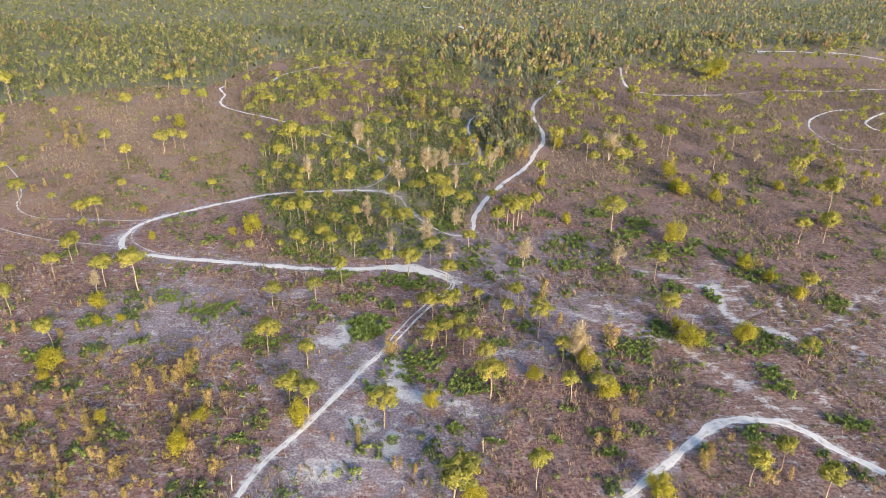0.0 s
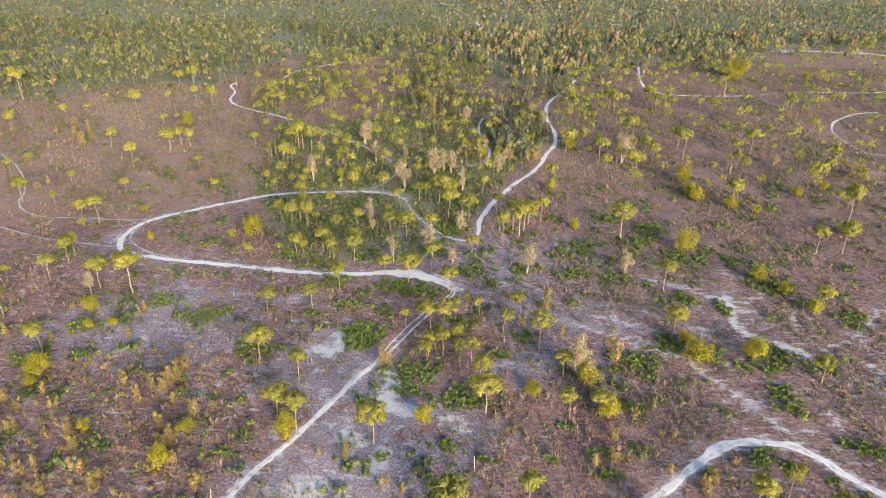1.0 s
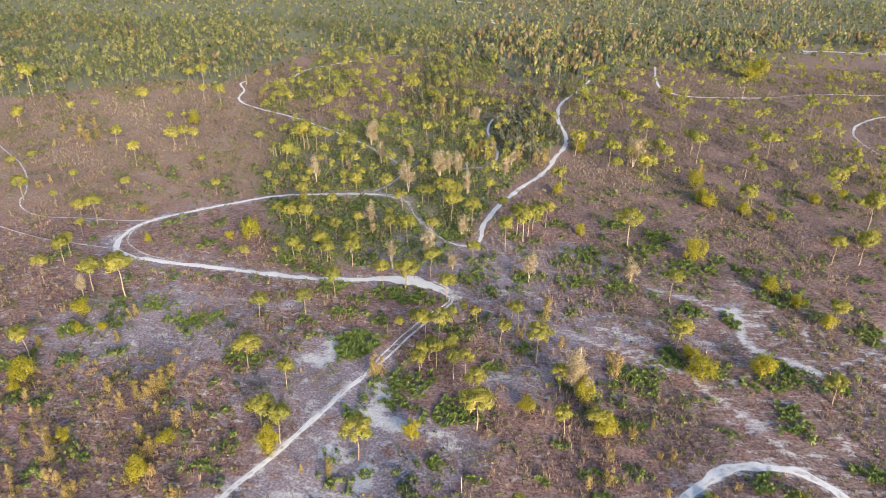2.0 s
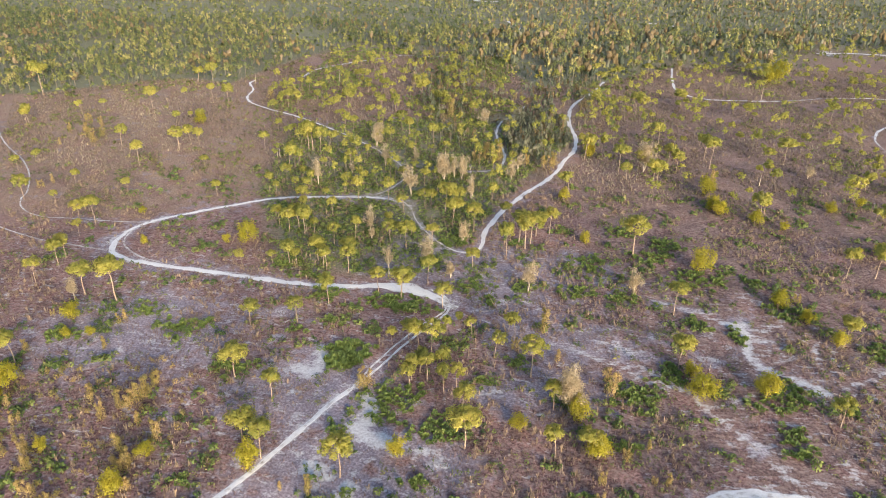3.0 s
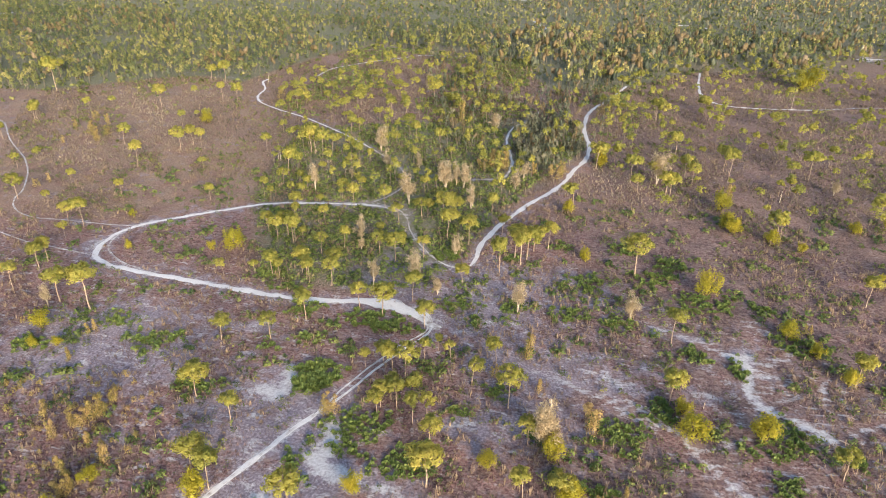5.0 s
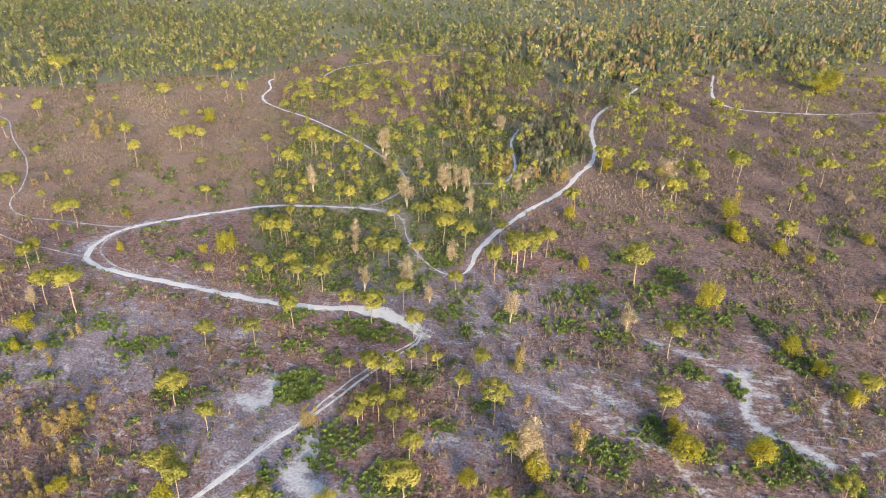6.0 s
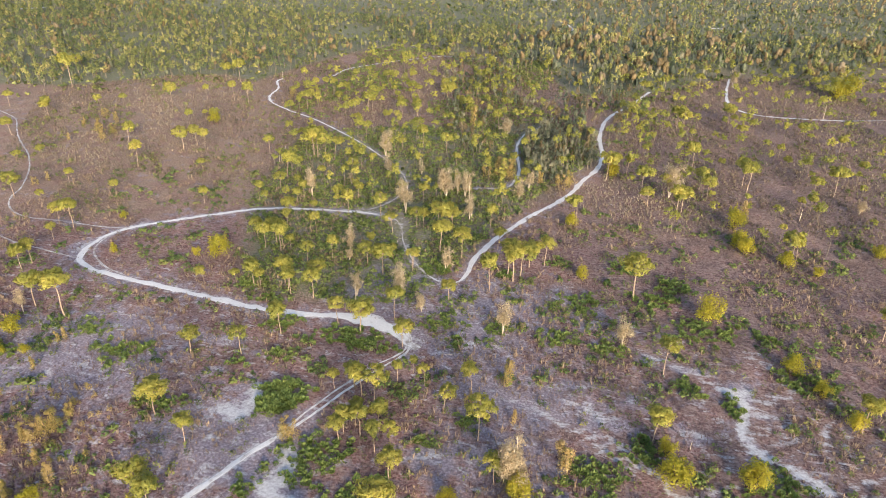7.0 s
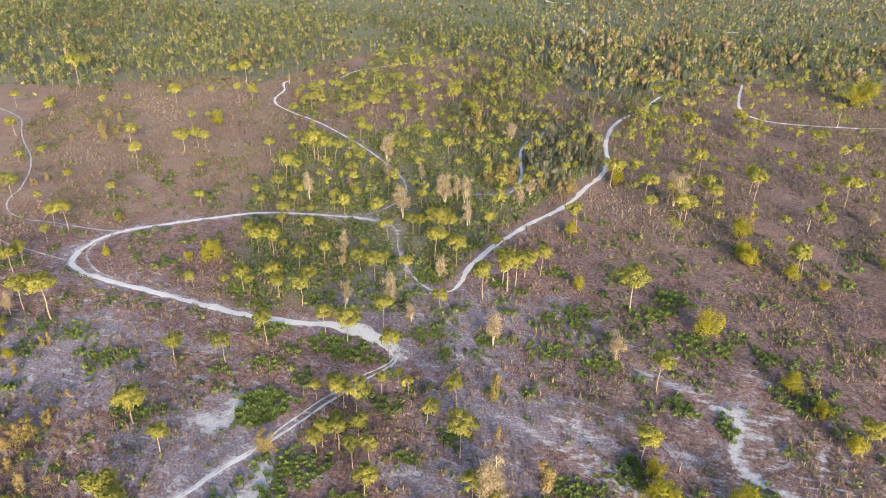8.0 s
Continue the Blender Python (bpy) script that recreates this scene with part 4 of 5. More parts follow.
BUSHES += [
    (102.6, 231.6, 3.7), (127, 216.4, 6.2), (35.8, 121.7, 5.5), (6, 91.5, 4.8), (-89.1, 122.9, 2.6),
    (-69.9, 109.2, 3.7), (-50.1, 111, 3.4), (-51.1, 101.6, 5.3), (152.2, 234.8, 4.8), (-126.7, 309.5, 5.6),
    (120.1, 217.8, 2.7), (154, 431.6, 9.6), (44.7, 293, 6.1),
]
DYING = [
    (-95.3, 160.9, 7), (-28.1, 212.4, 9.2), (-18, 189.2, 6.7), (-7.6, 192.5, 9.1), (-26.6, 207.1, 4.5),
    (21.7, 181.7, 9.7), (49.8, 184, 8.3), (0.2, 186.6, 5.1), (1.3, 208.8, 6.5), (31.1, 134.5, 13.3),
    (-19.8, 241.8, 11.3), (-6.7, 261.3, 9.2), (-3.8, 259.6, 9.4), (1.1, 243.8, 7.6), (-10, 258, 12.1),
    (-54.7, 247, 10.2), (-34.3, 269.3, 8.9), (-42.1, 290.4, 10.6), (-41.3, 383.8, 8.4), (0.4, 324.9, 9.6),
    (16.6, 271.5, 7), (14.4, 262.8, 7.6), (64.7, 278.4, 11.5), (105, 438.9, 9.4), (126, 280.6, 6.2),
    (-22.9, 273.5, 6.6), (-45.3, 259.9, 4.7),
]
SNAGS = [
    (1.1, 243.1, 12.5), (1.6, 244.1, 9.0),
    (139.3, 392.4, 7.3), (-78.9, 273, 5.4), (-77.6, 272.4, 6.6), (-76.1, 273.2, 6.8), (-38.1, 92.6, 4.2),
    (8.2, 104.5, 3.6), (63.2, 153.1, 2.2), (-84.4, 392.8, 7), (-127.6, 381.1, 5.6), (-17.2, 186.3, 5.7),
    (6.5, 295.6, 3.9), (105.6, 270.4, 4.4),
]
LOGS = [
    (-67.4, 147.1), (-45.3, 90.7), (57.5, 142.7), (66.4, 128.7), (24.7, 208.9),
    (44, 286.9), (-60.1, 290.6), (10.6, 170.7), (57.5, 287.9), (89.2, 148),
    (-16.6, 222.6), (-68.9, 166.3), (47.7, 133.1),
]
SCRUB = [
    (25.2, 163.2, 7.7), (19, 154.8, 3.5), (28.6, 151.3, 3.7), (40, 141.1, 9.4), (-13.3, 135.7, 5.2),
    (-77.3, 153.1, 3.9), (-76.3, 142.6, 3.8), (-105.7, 140.6, 4.1), (92.8, 185.7, 3.4), (-91.4, 116.9, 3.8),
    (-86.6, 114.3, 3.3), (-88.9, 110.6, 4.3), (-84, 108.3, 4.7), (-85, 120.1, 3.4), (-80.2, 115.6, 3.6),
    (-72.2, 107.9, 4.7), (-69.5, 104.7, 4.6), (-69.1, 123.9, 4.9), (-62.2, 123.2, 4.2), (-63.4, 119.2, 4.9),
    (-58.7, 123.4, 5.7), (-55.8, 118.6, 3.7), (-58.1, 130.8, 4), (-58, 126.5, 5.8), (-54.9, 111.3, 5.9),
    (-53, 107.1, 4.2), (-51.8, 108, 4.4), (-50.3, 115.1, 4.8), (-49, 101.7, 3.9), (-80.5, 98.5, 3.7),
]
SCRUB += [
    (-76.4, 97.5, 3.8), (-73.7, 99.1, 4.1), (-71.4, 96.2, 2.8), (-65.5, 97.9, 5.2), (-61.3, 95.2, 3.8),
    (-60.9, 97.4, 3.1), (-76.8, 92.4, 3.3), (-69.1, 92.8, 3.1), (-73.1, 90.6, 3), (-80, 91.6, 3.1),
    (-86.3, 103.2, 3.2), (-56.3, 89.9, 2.8), (-52.8, 92.8, 2.4), (-50.7, 90.2, 2.8), (-43.1, 96.7, 3.8),
    (-41.8, 98.2, 2.4), (-16.5, 105.5, 4.4), (-21.7, 106.1, 2.5), (-166.7, 297, 5.7), (-167.4, 284.9, 6.8),
    (-159, 276.5, 5.9), (-149.1, 233.8, 3.8), (2.8, 282.5, 8.4), (0.5, 278.7, 6.7), (8.8, 279.3, 7.9),
    (20.1, 278.7, 5.9), (27.9, 275.1, 6.8), (30, 277.3, 5.9), (87.3, 267.9, 7.7), (-110.5, 354.2, 7.4),
]
SCRUB += [
    (-94.7, 350.1, 6.4), (-16.7, 336, 10.4), (153.9, 272.5, 7.7), (161.5, 260.4, 5.2), (44.9, 106.9, 2.9),
    (52.6, 104.9, 3.6), (51.1, 101.8, 4.3), (50.2, 104.1, 2.9), (47.9, 116.4, 3), (61.8, 98.7, 3.6),
    (66.4, 99.6, 3.6), (58.2, 110, 2.2), (45.9, 125.7, 2.8), (41.3, 121.6, 3.1), (45.5, 116.3, 2.7),
    (36.3, 114.9, 3), (35.1, 108.9, 3.7), (31.4, 107.2, 3.7), (-8.7, 99.5, 3.3), (-4.8, 98.7, 2.4),
    (-93.5, 138.7, 3.3), (-96.4, 153, 2.6), (-178, 289.6, 3.8), (-150.8, 229.3, 3.3), (-170.6, 271.3, 3.7),
    (-175.7, 302.2, 5.3), (-158.7, 283.3, 4.3),
]
THICKETS = [
    (-19.4, 147.5, 6.4, 7), (-43.8, 139.3, 5.7, 3.5), (-7, 132.6, 5.5, 7.3), (3.6, 125.3, 4.8, 5), (-12.6, 171, 9.6, 4.3),
    (-26.3, 161, 3.8, 2.7), (-31.4, 173.2, 4.5, 3.4), (-63, 153.3, 4.7, 2.6), (-57.5, 155, 2.7, 2.3), (-74.8, 159, 3.3, 3.1),
    (-94.7, 132.1, 3.9, 4.1), (-89.3, 146, 4.5, 2.9), (6.7, 182.2, 5, 2.5), (11.5, 175.6, 2.3, 2.7), (20.2, 184.4, 3.4, 3.7),
    (34.5, 183.8, 5.1, 3.7), (46.7, 182, 3.7, 2.9), (39.1, 199.2, 5.4, 5.5), (56.7, 206.5, 4.7, 4), (69.3, 195.1, 8, 7.1),
    (63.3, 215.7, 4.8, 4.3), (50.1, 221.9, 3.9, 4), (88.2, 179.9, 4.3, 3.7), (94, 180.2, 3, 3),
]
THICKETS += [
    (77, 145.4, 6, 5.5), (72.7, 167.2, 2.2, 4.3), (54.3, 149.2, 4, 3.5), (45.5, 141.4, 6.7, 4.5), (20.1, 150.1, 2.6, 2.9),
    (64.7, 112.3, 2.8, 3), (84.3, 117.1, 2.2, 1.4), (87.4, 115, 3.8, 2.6), (74.8, 130.8, 3.1, 4.7), (-0.6, 210.4, 4.1, 6.4),
    (29.2, 137.3, 2.4, 2.3), (33.1, 110.5, 3.5, 1.7), (2, 110.8, 2.9, 1.7), (-34.6, 156.2, 2.1, 1.7), (-9.3, 107, 1.7, 1),
    (105.7, 165.1, 3.8, 4.8), (89.4, 141.9, 2.2, 3.2), (40.8, 125.5, 3.8, 1.7), (32.8, 105.6, 2.8, 1.6), (52.6, 106.5, 2.3, 1.4),
    (10, 107.8, 1.8, 1), (23.1, 108.4, 1.8, 1), (-41.8, 121.6, 1.2, 1), (-39.7, 105.6, 2.2, 1.3),
]
THICKETS += [
    (-15.7, 122.8, 2.5, 2), (12.5, 141.7, 2.8, 2), (17.3, 210.6, 3, 2.7), (31.4, 220.7, 3.9, 2.9), (83.5, 195.9, 2.9, 2.9),
    (-39.6, 182.5, 4.7, 2.2), (-47.7, 188.3, 3.8, 3.5), (62.8, 173.5, 2.3, 2), (66.1, 171.2, 1.6, 1.7),
]
ALL_PINES = PINES_WEST + PINES_FIELD + PINES_BEND + PINES_TRACK + PINES_EAST + PINES_GROVE + PINES_GROVE_EAST + PINES_MEADOW + PINES_MEADOW_FAR + PINES_EAST_RIM + PINES_FAR_RIM


class Kinds:
    """Several builds of one kind of plant, copied to their places."""

    def __init__(self, build, seeds):
        self.made, self.todo = [build(s) for s in seeds], [[] for _ in seeds]
        self.k = 0

    def put(self, m):
        self.todo[self.k % len(self.made)].append(m)
        self.k += 1

    def plant(self):
        for ob, places in zip(self.made, self.todo):
            for m in places[1:]:
                copy_thing(ob, m)
            ob.matrix_basis = places[0]


dice = np.random.default_rng(11)


def turn():
    return float(dice.uniform(0, 6.28))


def free(x, y, clear):
    """Whether no trail runs within clear metres."""
    ok = np.ones(np.shape(x), bool)
    for line, half, _ in TRAILS.values():
        near = (x > line[:, 0].min() - 9) & (x < line[:, 0].max() + 9) & (y > line[:, 1].min() - 9) & (y < line[:, 1].max() + 9)
        if near.any():
            d = distance(x[near], y[near], line[::3] if len(line) > 60 else line)
            w = np.zeros(np.shape(x)) + 1e9
            w[near] = d
            ok &= w > np.max(half) + clear
    return ok


def scatter(n, box, keep, seed):
    rng = np.random.default_rng(seed)
    x, y = rng.uniform(box[0], box[1], n), rng.uniform(box[2], box[3], n)
    ok = keep(x, y)
    return x[ok], y[ok], rng


pines = Kinds(pine_kind, range(100, 112))
far_pines = Kinds(lambda s: pine_kind(s, False), range(120, 130))
for x, y, h in ALL_PINES:
    w = h / 9.1 * float(dice.uniform(0.8, 1.2))
    (pines if y < 235 else far_pines).put(spot(x, y, h / 9.1, turn(), float(dice.normal(0, 0.03)), w))


def patchy(x, y, scale, seed):
    """Soft random patches between 0 and 1."""
    return 0.5 + 0.25 * (np.sin(x / scale + seed) + np.sin(y / scale * 1.2 + 2 * seed) * np.cos(x / scale * 0.7 - seed) + np.sin((x + y) / scale * 1.9 + seed * 3) * 0.6)


gx_, gy_, rng = scatter(30, (-75, 15, 186, 250), lambda x, y: inside(x, y, GROVE) & free(x, y, 1.2), 51)
for x, y in zip(gx_, gy_):
    h = float(rng.uniform(5.0, 9.0))
    pines.put(spot(x, y, h / 9.1, turn(), 0.02, h / 9.1 * float(rng.uniform(0.8, 1.1))))
pines.plant()
far_pines.plant()

bushes = Kinds(bush_kind, range(200, 205))
for x, y, h in BUSHES:
    bushes.put(spot(x, y, h / 2.0, turn(), 0.0, h / 2.0 * float(dice.uniform(0.9, 1.25))))
bushes.plant()
dying = Kinds(tan_kind, range(300, 305))
for x, y, h in DYING:
    dying.put(spot(x, y, h / 6.0, turn(), 0.0, h / 6.0 * float(dice.uniform(1.3, 1.8))))
dying.plant()
snags = Kinds(snag_kind, range(330, 333))
for x, y, h in SNAGS:
    snags.put(spot(x, y, h / 5.0, turn(), 0.0, min(1.0, h / 5.0)))
snags.plant()
logs = Kinds(log_kind, range(340, 343))
for x, y in LOGS:
    logs.put(spot(x, y, float(dice.uniform(0.45, 0.8)), turn()))
logs.plant()
scrub = Kinds(scrub_kind, range(400, 407))
tall_scrub = Kinds(lambda s: scrub_kind(s, True), range(410, 413))
for x, y, h in SCRUB:
    (scrub if h < 4.2 else tall_scrub).put(spot(x, y, h / 2.5, turn(), 0.0, h / 2.5 * float(dice.uniform(0.8, 1.2))))
scrub.plant()
tall_scrub.plant()

DENSE = (0,)     # closed mounds among the loose thickets
palms = [palm_mesh(s) for s in range(500, 507)]
for k, (x, y, a, b) in enumerate(THICKETS):
    rng = np.random.default_rng(900 + k)
    bed = thing("palmetto_thicket", "green saw palmetto thicket on sandy soil", "palmetto", "palmetto thickets")
    bed.matrix_basis = pose(x, y, 0)
    dense = k in DENSE
    n = int(min(150, a * b * 3.14 / (0.5 if dense else 0.95) + 2))
    wave = rng.uniform(0, 6.28, 4)
    for i in range(n):
        ang = rng.uniform(0, 6.28)
        r = (0.82 * rng.uniform(0, 1) ** 0.5 if dense else 1.1 * rng.uniform(0, 1) ** 0.6) * (1.0 + 0.2 * math.sin(2 * ang + wave[0]) + 0.2 * math.sin(3 * ang + wave[1]) + 0.16 * math.sin(5 * ang + wave[2]) + 0.1 * math.sin(9 * ang + wave[3]))
        ob = part("palmetto", palms[int(rng.integers(0, 7))], bed)
        s = rng.uniform(0.8, 1.5) if dense else rng.uniform(0.5, 1.15)
        ob.matrix_basis = spot(a * r * math.cos(ang) + rng.normal(0, 0.35), b * r * math.sin(ang) + rng.normal(0, 0.35), s, rng.uniform(0, 6.28))


def tree_stuff(name, x, y, rng, height, mat, per, size, label, tones, low=0.45, wide=0.24, lobes=3, trunk=0.13, tufted=False):
    """Many far trees in one mesh: trunks, and crowns of a few loose lobes."""
    n = len(x)
    h = rng.uniform(height[0], height[1], n)
    tone = np.clip(tones(x, y, rng, n), 0, 1)
    w = h * wide * rng.uniform(0.75, 1.3, n)
    half = h * (1 - low) / 2
    span = np.stack([w, w, half], -1)
    shift = unit(rng.normal(0, 1, (n, lobes, 3))) * rng.uniform(0.2, 0.62, (n, lobes, 1))
    centre = np.stack([x, y, h * (1 + low) / 2], -1)
    lobe_size = span[:, None] * rng.uniform(0.4, 0.62, (n, lobes, 1))
    if tufted:     # a dome of small separate tufts
        shift = unit(rng.normal(0, 1, (n, lobes, 3)) + (0, 0, 0.5)) * rng.uniform(0.45, 0.95, (n, lobes, 1))
        shift[..., 2] = np.maximum(shift[..., 2], -0.35)
        lobe_size = span[:, None] * rng.uniform(0.22, 0.42, (n, lobes, 1))
    lobe_at = centre[:, None] + shift * span[:, None]
    lobe_tone = np.clip(tone[:, None] + rng.normal(0, 0.07, (n, lobes)), 0, 1)
    s, t = Soup(), Soup()
    puffs(s, rng, lobe_at.reshape(-1, 3), (0.55 if tufted else 0.85) * lobe_size.reshape(-1, 3), lobe_tone.ravel())
    pick = rng.integers(0, lobes, (n, per))
    row = np.arange(n)[:, None]
    d = unit(rng.normal(0, 1, (n, per, 3)) + (0, 0, 0.15))
    at = lobe_at[row, pick] + d * rng.uniform(0.75, 1.3, (n, per, 1)) * lobe_size[row, pick]
    whole = unit((at - centre[:, None]) / span[:, None])
    at[..., 2] = np.maximum(at[..., 2], 0.3)
    cards(s, rng, at.reshape(-1, 3), unit(d * 0.6 + whole).reshape(-1, 3), size, lobe_tone[row, pick].ravel(), 0.75, 0.35)
    ang = np.arange(3) * 2.094
    ring = np.stack([np.cos(ang), np.sin(ang)], -1) * trunk
    lowv = np.concatenate([np.stack([x, y], -1)[:, None] + ring, np.full((n, 3, 1), -0.2)], -1)
    topv = np.concatenate([np.stack([x, y], -1)[:, None] + ring * 0.5, np.broadcast_to((h * 0.6)[:, None, None], (n, 3, 1))], -1)
    v = np.concatenate([lowv, topv], 1).reshape(-1, 3)
    b = np.arange(n)[:, None, None] * 6
    t.add(v, (b + np.array([[0, 1, 4, 3], [1, 2, 5, 4], [2, 0, 3, 5]])).reshape(-1, 4))
    root = tagged(new(name), label, "woods", kind="stuff")
    tagged(part("crowns", s.mesh("crowns", mat), root), kind="stuff")
    tagged(part("trunks", t.mesh("trunks", GREY_BARK), root), kind="stuff")


def wood_line(x):
    return np.interp(x, WOODS_X, WOODS_Y)


def thin_wood(x, y):
    """Openings in the far woods."""
    return patchy(x, y, 26.0, 3.1) + 0.35 * patchy(x, y, 9.0, 1.7) > 0.3 - 0.15 * (x > -20)


def woodland(x, y):
    return (y > wood_line(x) + 6 * np.sin(x * 0.11) + 4 * np.sin(x * 0.37)) & (x > -0.8 * y - 40) & (x < 0.64 * y + 10) & free(x, y, 1.5)


wx, wy, rng = scatter(12500, (-520, 460, 300, 560), lambda x, y: woodland(x, y) & thin_wood(x, y) & ((x < -30) | (np.sin(x * 91.7 + y * 47.3) < 0.5)), 21)
vx, vy, rng = scatter(8500, (-700, 640, 560, 920), lambda x, y: woodland(x, y) & thin_wood(x, y), 22)
wx, wy = np.concatenate([wx, vx]), np.concatenate([wy, vy])
far = wy > 560
mixed_side = np.clip((wx + 60) / 70, 0, 1)     # pure pine in the west, pine with dry hardwood in the east
dry = rng.uniform(0, 1, len(wx)) < 0.07 + 0.15 * mixed_side + 0.3 * (patchy(wx, wy, 30.0, 6.0) - 0.5)
grey_kind = ~dry & (rng.uniform(0, 1, len(wx)) < 0.12 + 0.28 * mixed_side)
green_kind = ~dry & ~grey_kind


def pine_tones(x, y, r, n):
    return 0.42 + 0.16 * np.clip((x + 60) / 70, 0, 1) + 0.35 * (patchy(x, y, 38.0, 1.0) - 0.5) + r.normal(0, 0.28, n)


def even_tones(x, y, r, n):
    return 0.5 + r.normal(0, 0.24, n)


for name, pick, height, mat, per, size, label, tones, low, wide, lobes in (
        ("far_pine_woods", green_kind & ~far, (7.0, 12.5), FAR_LEAF, 46, 0.36, "dense pine woods with yellow-green crowns", pine_tones, 0.34, 0.25, 5),
        ("rusty_woods", dry & ~far, (7.0, 12.0), DRY_FAR_LEAF, 56, 0.27, "rusty tan slender trees among far pines", even_tones, 0.25, 0.23, 5),
        ("grey_woods", grey_kind & ~far, (5.0, 10.0), GREY_FAR_LEAF, 50, 0.27, "grey-green slender trees among far pines", even_tones, 0.1, 0.22, 4),
        ("farthest_pine_woods", green_kind & far, (7.0, 12.5), FAR_LEAF, 10, 0.6, "distant pine woods with green crowns", pine_tones, 0.3, 0.28, 2),
        ("farthest_rusty_woods", dry & far, (6.0, 10.5), DRY_FAR_LEAF, 8, 0.5, "distant rusty tan trees", even_tones, 0.25, 0.22, 2),
        ("farthest_grey_woods", grey_kind & far, (5.0, 9.0), GREY_FAR_LEAF, 8, 0.5, "distant grey-green trees", even_tones, 0.1, 0.25, 2)):
    grown = 0.7 + 0.36 * mixed_side[pick]
    tree_stuff(name, wx[pick], wy[pick], rng, (height[0] * grown, height[1] * grown), mat, per, size, label, tones, low, wide, lobes, 0.13, mat is FAR_LEAF)
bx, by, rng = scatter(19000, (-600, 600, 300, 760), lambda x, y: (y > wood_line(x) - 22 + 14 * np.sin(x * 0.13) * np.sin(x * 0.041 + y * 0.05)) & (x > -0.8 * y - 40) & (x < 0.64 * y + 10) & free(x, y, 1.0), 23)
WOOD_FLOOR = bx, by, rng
px_, py_, rng = scatter(430, (-110, 60, 250, 480), lambda x, y: (inside(x, y, GROVE) | (y > 320)) & (y < wood_line(x) + 10) & (x > -115 + (y - 300) * 0.1) & free(x, y, 1.5), 5)
ex_, ey_, rng = scatter(620, (50, 300, 245, 560), lambda x, y: (y < wood_line(x) + 10) & (x < 0.68 * y) & free(x, y, 1.5), 6)
tree_stuff("scattered_pines", np.concatenate([px_, ex_]), np.concatenate([py_, ey_]), rng, (5.5, 10.5), PINE_LEAF, 130, 0.27, "scattered slender pines with yellow-green crowns", lambda x, y, r, n: 0.33 + r.normal(0, 0.26, n), 0.57, 0.24, 9, 0.13, True)
for k, (name, mat, n, height, wide, label) in enumerate((
        ("mixed_grove_grey", GREY_FAR_LEAF, 700, (3.5, 8.5), 0.2, "grey-green slender trees of the middle wood"),
        ("mixed_grove_tan", DRY_FAR_LEAF, 420, (4.0, 8.5), 0.15, "rusty tan slender trees of the middle wood"))):
    mx_, my_, rng = scatter(n, (-60, 70, 290, 470), lambda x, y: (y < wood_line(x) + 12) & (x > -40 + 0.3 * (380 - y)) & (x < 45 + 0.16 * (y - 330)) & (patchy(x, y, 11.0, 4.4) > 0.4) & free(x, y, 1.5), 61 + k)
    tree_stuff(name, mx_, my_, rng, height, mat, 70, 0.26, label, even_tones, 0.22, wide * 1.15, 4, 0.13, True)
sx, sy, rng = scatter(1100, (5, 42, 270, 365), lambda x, y: inside(x, y, [(14, 281), (7, 315), (12, 335), (24, 363), (35, 346), (39, 312), (33, 287), (24, 276)]) & (patchy(x, y, 4.0, 3.3) > 0.38) & free(x, y, 1.0), 22)
tree_stuff("olive_grove", sx[:240], sy[:240], rng, (3.0, 7.0), GREY_FAR_LEAF, 120, 0.24, "dense olive-brown grove of slender trees", lambda x, y, r, n: 0.66 + r.normal(0, 0.2, n), 0.2, 0.22, 4, 0.13, True)


def low_stuff(name, x, y, rng, height, mat, per, size, label, category, tones, flat=1.0):
    n = len(x)
    h = height[0] + (height[1] - height[0]) * rng.uniform(0, 1, n) ** 2
    d = rng.normal(0, 1, (n, per, 3))
    d[..., 2] = np.abs(d[..., 2])
    d /= np.linalg.norm(d, axis=2)[..., None]
    tone = np.clip(tones(x, y, rng, n), 0, 1)
    span = np.stack([h * 0.6 * flat, h * 0.6 * flat, h * 0.8], -1)
    foot = np.stack([x, y, np.zeros(n)], -1)
    at = foot[:, None] + d * rng.uniform(0.6, 1.1, (n, per, 1)) * span[:, None]
    s = Soup()
    cards(s, rng, at.reshape(-1, 3), d.reshape(-1, 3), np.repeat(h, per) * size, np.repeat(tone, per), 0.6)
    tagged(new(name, s.mesh(name, mat)), label, category, kind="stuff")


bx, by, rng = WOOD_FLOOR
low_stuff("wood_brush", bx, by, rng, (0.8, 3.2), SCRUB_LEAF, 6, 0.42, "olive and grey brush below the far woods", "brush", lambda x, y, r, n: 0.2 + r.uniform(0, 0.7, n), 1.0)
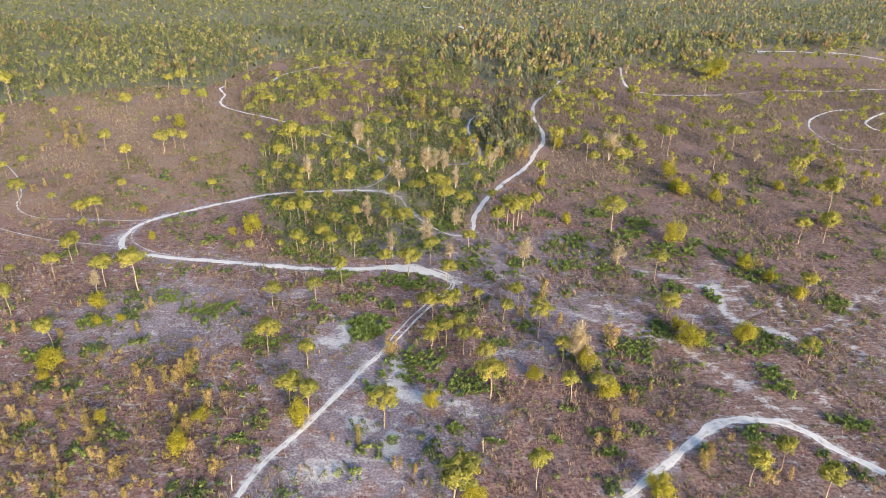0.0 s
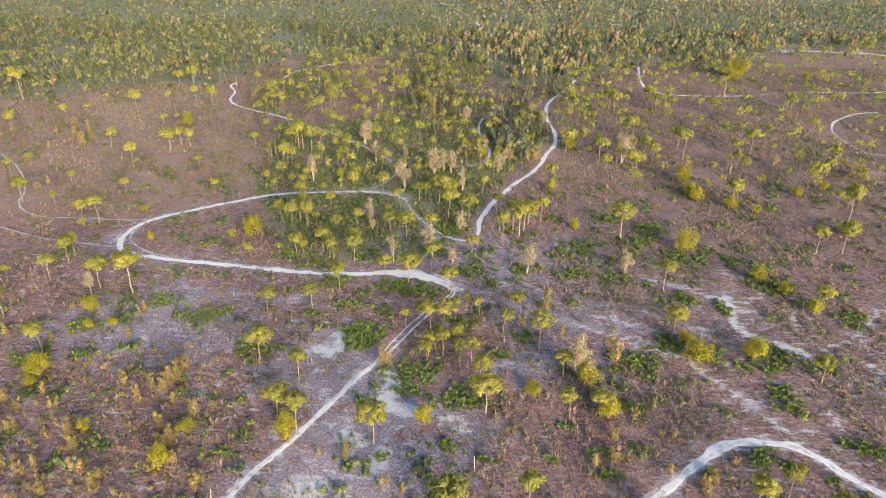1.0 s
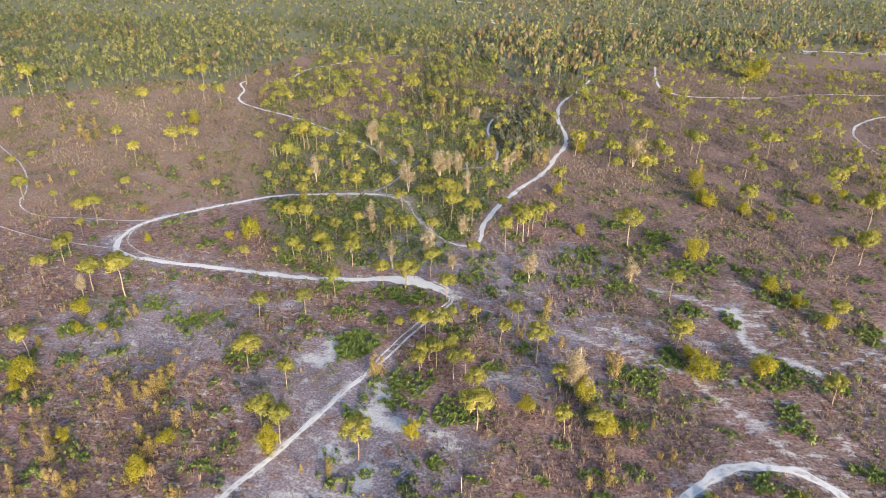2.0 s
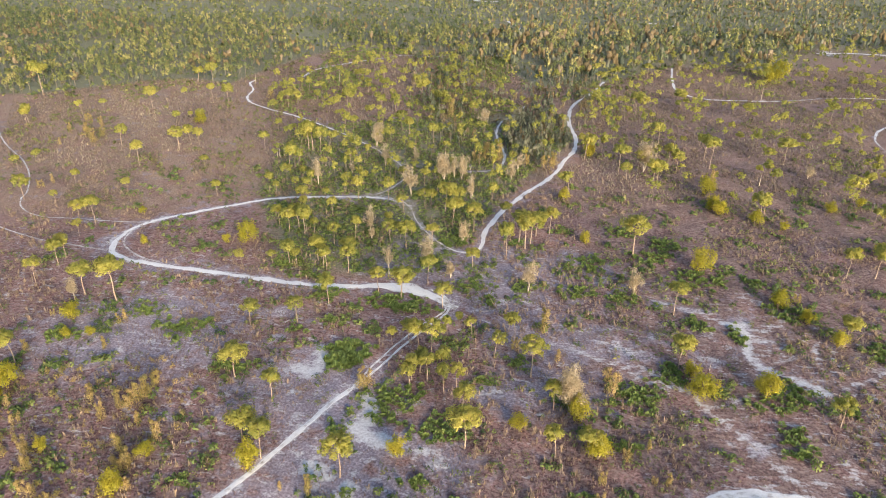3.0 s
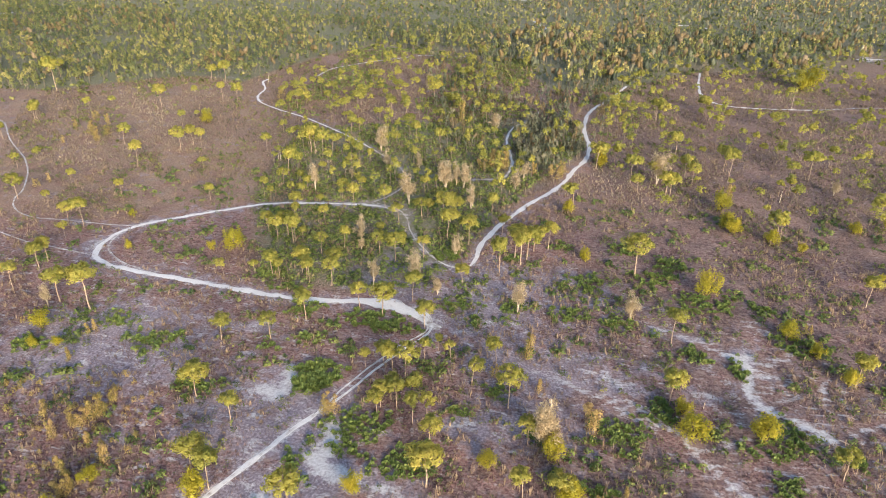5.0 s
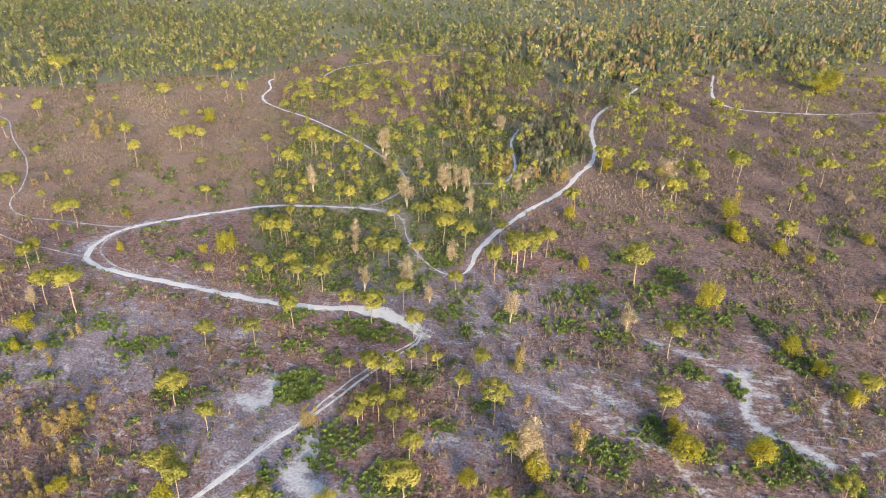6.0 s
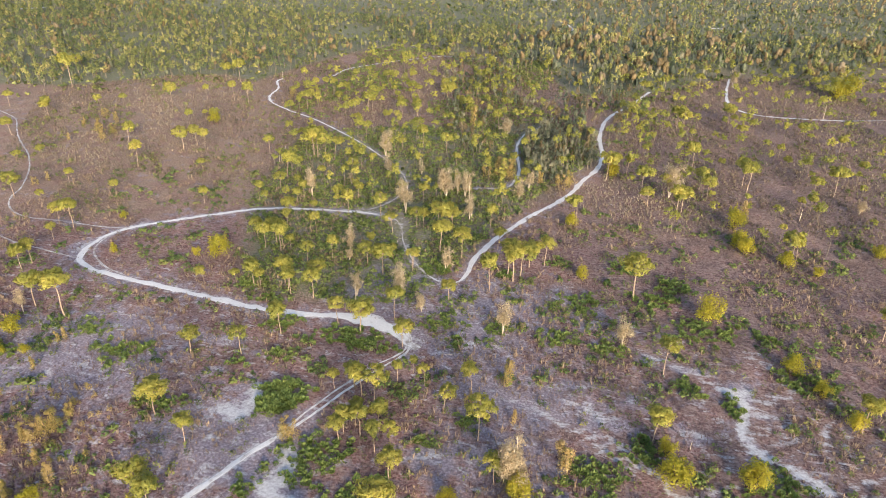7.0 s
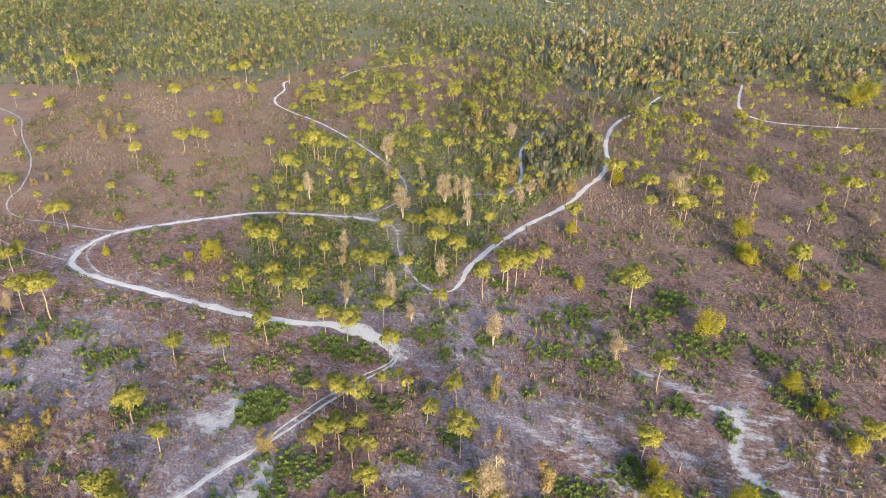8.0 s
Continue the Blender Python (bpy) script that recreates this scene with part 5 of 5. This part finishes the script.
# palmetto undergrowth of the middle wood
ux, uy, rng = scatter(34000, (-105, 60, 180, 480), lambda x, y: (inside(x, y, GROVE) | (y > 330)) & (y < wood_line(x) + 20) & (patchy(x, y, 6.0, 2.2) + 0.4 * patchy(x, y, 2.3, 0.4) > 0.38) & ((y < 330) | (patchy(x, y, 14.0, 9.0) > 0.5)) & free(x, y, 0.8), 31)
low_stuff("palmetto_undergrowth", ux, uy, rng, (0.6, 1.4), UNDER_LEAF, 10, 0.32, "green palmetto undergrowth beneath scattered pines", "undergrowth", lambda x, y, r, n: 0.35 + r.uniform(0, 0.65, n), 1.2)
def wisps(name, x, y, rng, height, mat, per, label, tones, spread=0.45, thin=0.07):
    """Dry upright brush: thin leaning sprays from one foot."""
    n = len(x)
    h = height[0] + (height[1] - height[0]) * rng.uniform(0, 1, n) ** 2
    ang = rng.uniform(0, 6.28, (n, per))
    out = np.stack([np.cos(ang), np.sin(ang), np.zeros((n, per))], -1)
    side = np.stack([-np.sin(ang), np.cos(ang), np.zeros((n, per))], -1)
    foot = np.stack([x, y, np.zeros(n)], -1)[:, None] + out * (h[:, None] * rng.uniform(0, 0.25, (n, per)))[..., None]
    tip = foot + out * (h[:, None] * spread * rng.uniform(0, 1, (n, per)))[..., None]
    tip[..., 2] += h[:, None] * rng.uniform(0.45, 1.0, (n, per))
    mid = foot * 0.4 + tip * 0.6
    w = side * (h[:, None] * thin + 0.03)[..., None]
    low = foot.copy()
    low[..., 2] -= 0.1
    s = Soup()
    s.add(np.stack([low, mid - w, tip, mid + w], 2).reshape(-1, 3), np.arange(4 * n * per).reshape(-1, 4), np.repeat(np.clip(tones(x, y, rng, n), 0, 1), per))
    tagged(new(name, s.mesh(name, mat)), label, "brush", kind="stuff")


# small palmettos about the pines and openings
hx, hy, rng = scatter(430, (-120, 170, 84, 260), lambda x, y: (x > -28 - y * 0.62) & (x < 40 + y * 0.62) & free(x, y, 2.0), 37)
k = rng.integers(0, len(hx), 3000)
cx, cy = hx[k] + rng.normal(0, 1.5, 3000), hy[k] + rng.normal(0, 1.3, 3000)
low_stuff("small_palmettos", cx, cy, rng, (0.6, 1.5), UNDER_LEAF, 30, 0.23, "small green palmettos in loose clumps", "palmetto", lambda x, y, r, n: r.uniform(0, 1, n), 1.15)


def near_view(x, y):
    return (x > -28 - y * 0.62) & (x < 40 + y * 0.62)


def open_land(x, y, clear):
    return (y < wood_line(x)) & near_view(x, y) & free(x, y, clear)


ux, uy, rng = scatter(24000, (-190, 190, 78, 250), lambda x, y: open_land(x, y, 0.5) & (patchy(x, y, 7.0, 0.7) + 0.6 * patchy(x, y, 1.8, 1.9) > 0.9 - 0.12 * (x > 15) - 0.2 * ((x < -40) & (y < 140))), 32)
low_stuff("low_scrub", ux, uy, rng, (0.3, 1.7), SCRUB_LEAF, 12, 0.2, "low olive scrub scattered over dry grass", "scrub", lambda x, y, r, n: r.uniform(0, 0.9, n))
ux, uy, rng = scatter(24000, (-260, 290, 250, 470), lambda x, y: open_land(x, y, 0.5) & (patchy(x, y, 13.0, 2.7) + 0.5 * patchy(x, y, 4.0, 1.9) > 0.84), 34)
low_stuff("field_scrub", ux, uy, rng, (0.4, 1.9), SCRUB_LEAF, 11, 0.26, "olive scrub scattered over open fields", "scrub", lambda x, y, r, n: 0.25 + r.uniform(0, 0.75, n))
ux, uy, rng = scatter(30000, (-190, 190, 78, 250), lambda x, y: open_land(x, y, 0.4) & (patchy(x, y, 12.0, 5.7) + 0.5 * patchy(x, y, 3.0, 4.0) > 0.8), 33)
wisps("dry_brush", ux, uy, rng, (0.35, 1.8), BRUSH_LEAF, 10, "dry pinkish tan brush among grass", lambda x, y, r, n: r.uniform(0, 0.85, n), 0.6, 0.025)
ux, uy, rng = scatter(11000, (-260, 290, 245, 470), lambda x, y: open_land(x, y, 0.4) & (patchy(x, y, 16.0, 7.3) + 0.5 * patchy(x, y, 5.0, 3.0) > 0.5), 35)
wisps("field_brush", ux, uy, rng, (0.4, 1.9), BRUSH_LEAF, 8, "dry tan brush of the open fields", lambda x, y, r, n: r.uniform(0, 0.6, n), 0.6, 0.035)
RUSTY = [(-102, 127), (-80, 134), (-62, 142), (-50, 134), (-46, 118), (-50, 100), (-58, 88), (-90, 82)]
ux, uy, rng = scatter(640, (-105, -44, 82, 145), lambda x, y: inside(x, y, RUSTY), 36)
low_stuff("rusty_brush", ux, uy, rng, (0.8, 2.3), RUST_LEAF, 70, 0.085, "rusty yellow brush in dry grass", "brush", lambda x, y, r, n: r.uniform(0.1, 1, n), 0.6)


def blades(name, x, y, rng, height, label, tones, mat=GRASS, wide=0.17):
    """Dry tufts of three leaning blades each."""
    n = len(x)
    h = rng.uniform(height[0], height[1], n)
    ang = rng.uniform(0, 6.28, (n, 1)) + np.arange(2) * 2.6
    out = np.stack([np.cos(ang), np.sin(ang)], -1)
    side = np.stack([-np.sin(ang), np.cos(ang)], -1) * (wide * h)[:, None, None]
    foot = np.stack([x, y], -1)[:, None] + out * 0.05
    z0 = np.full((n, 2, 1), -0.15)
    a = np.concatenate([foot - side, z0], -1)
    b = np.concatenate([foot + side, z0], -1)
    c = np.concatenate([foot + out * (h * rng.uniform(0.3, 0.8, n))[:, None, None], np.broadcast_to(h[:, None, None], (n, 2, 1))], -1)
    s = Soup()
    s.add(np.stack([a, b, c], 2).reshape(-1, 3), np.arange(6 * n).reshape(-1, 3), np.repeat(np.clip(tones(x, y, rng, n), 0, 1), 2))
    tagged(new(name, s.mesh(name, mat)), label, "grass", kind="stuff")


tx, ty, rng = scatter(135000, (-190, 190, 78, 250), lambda x, y: open_land(x, y, 0.2) & (patchy(x, y, 5.0, 8.0) + 0.6 * patchy(x, y, 1.7, 3.0) > 0.62), 41)
blades("dry_grass", tx, ty, rng, (0.2, 0.6), "dry brown and pinkish grass tufts", lambda x, y, r, n: 0.42 + 0.9 * (patchy(x, y, 9.0, 4.0) - 0.5) + r.normal(0, 0.2, n))
tx, ty, rng = scatter(110000, (-260, 300, 250, 470), lambda x, y: open_land(x, y, 0.2) & (patchy(x, y, 11.0, 8.0) > 0.2), 42)
blades("field_grass", tx, ty, rng, (0.35, 0.9), "dry tan grass tufts of the open fields", lambda x, y, r, n: 0.44 + 0.7 * (patchy(x, y, 17.0, 5.0) - 0.5) + r.normal(0, 0.2, n), FIELD_GRASS, 0.26)
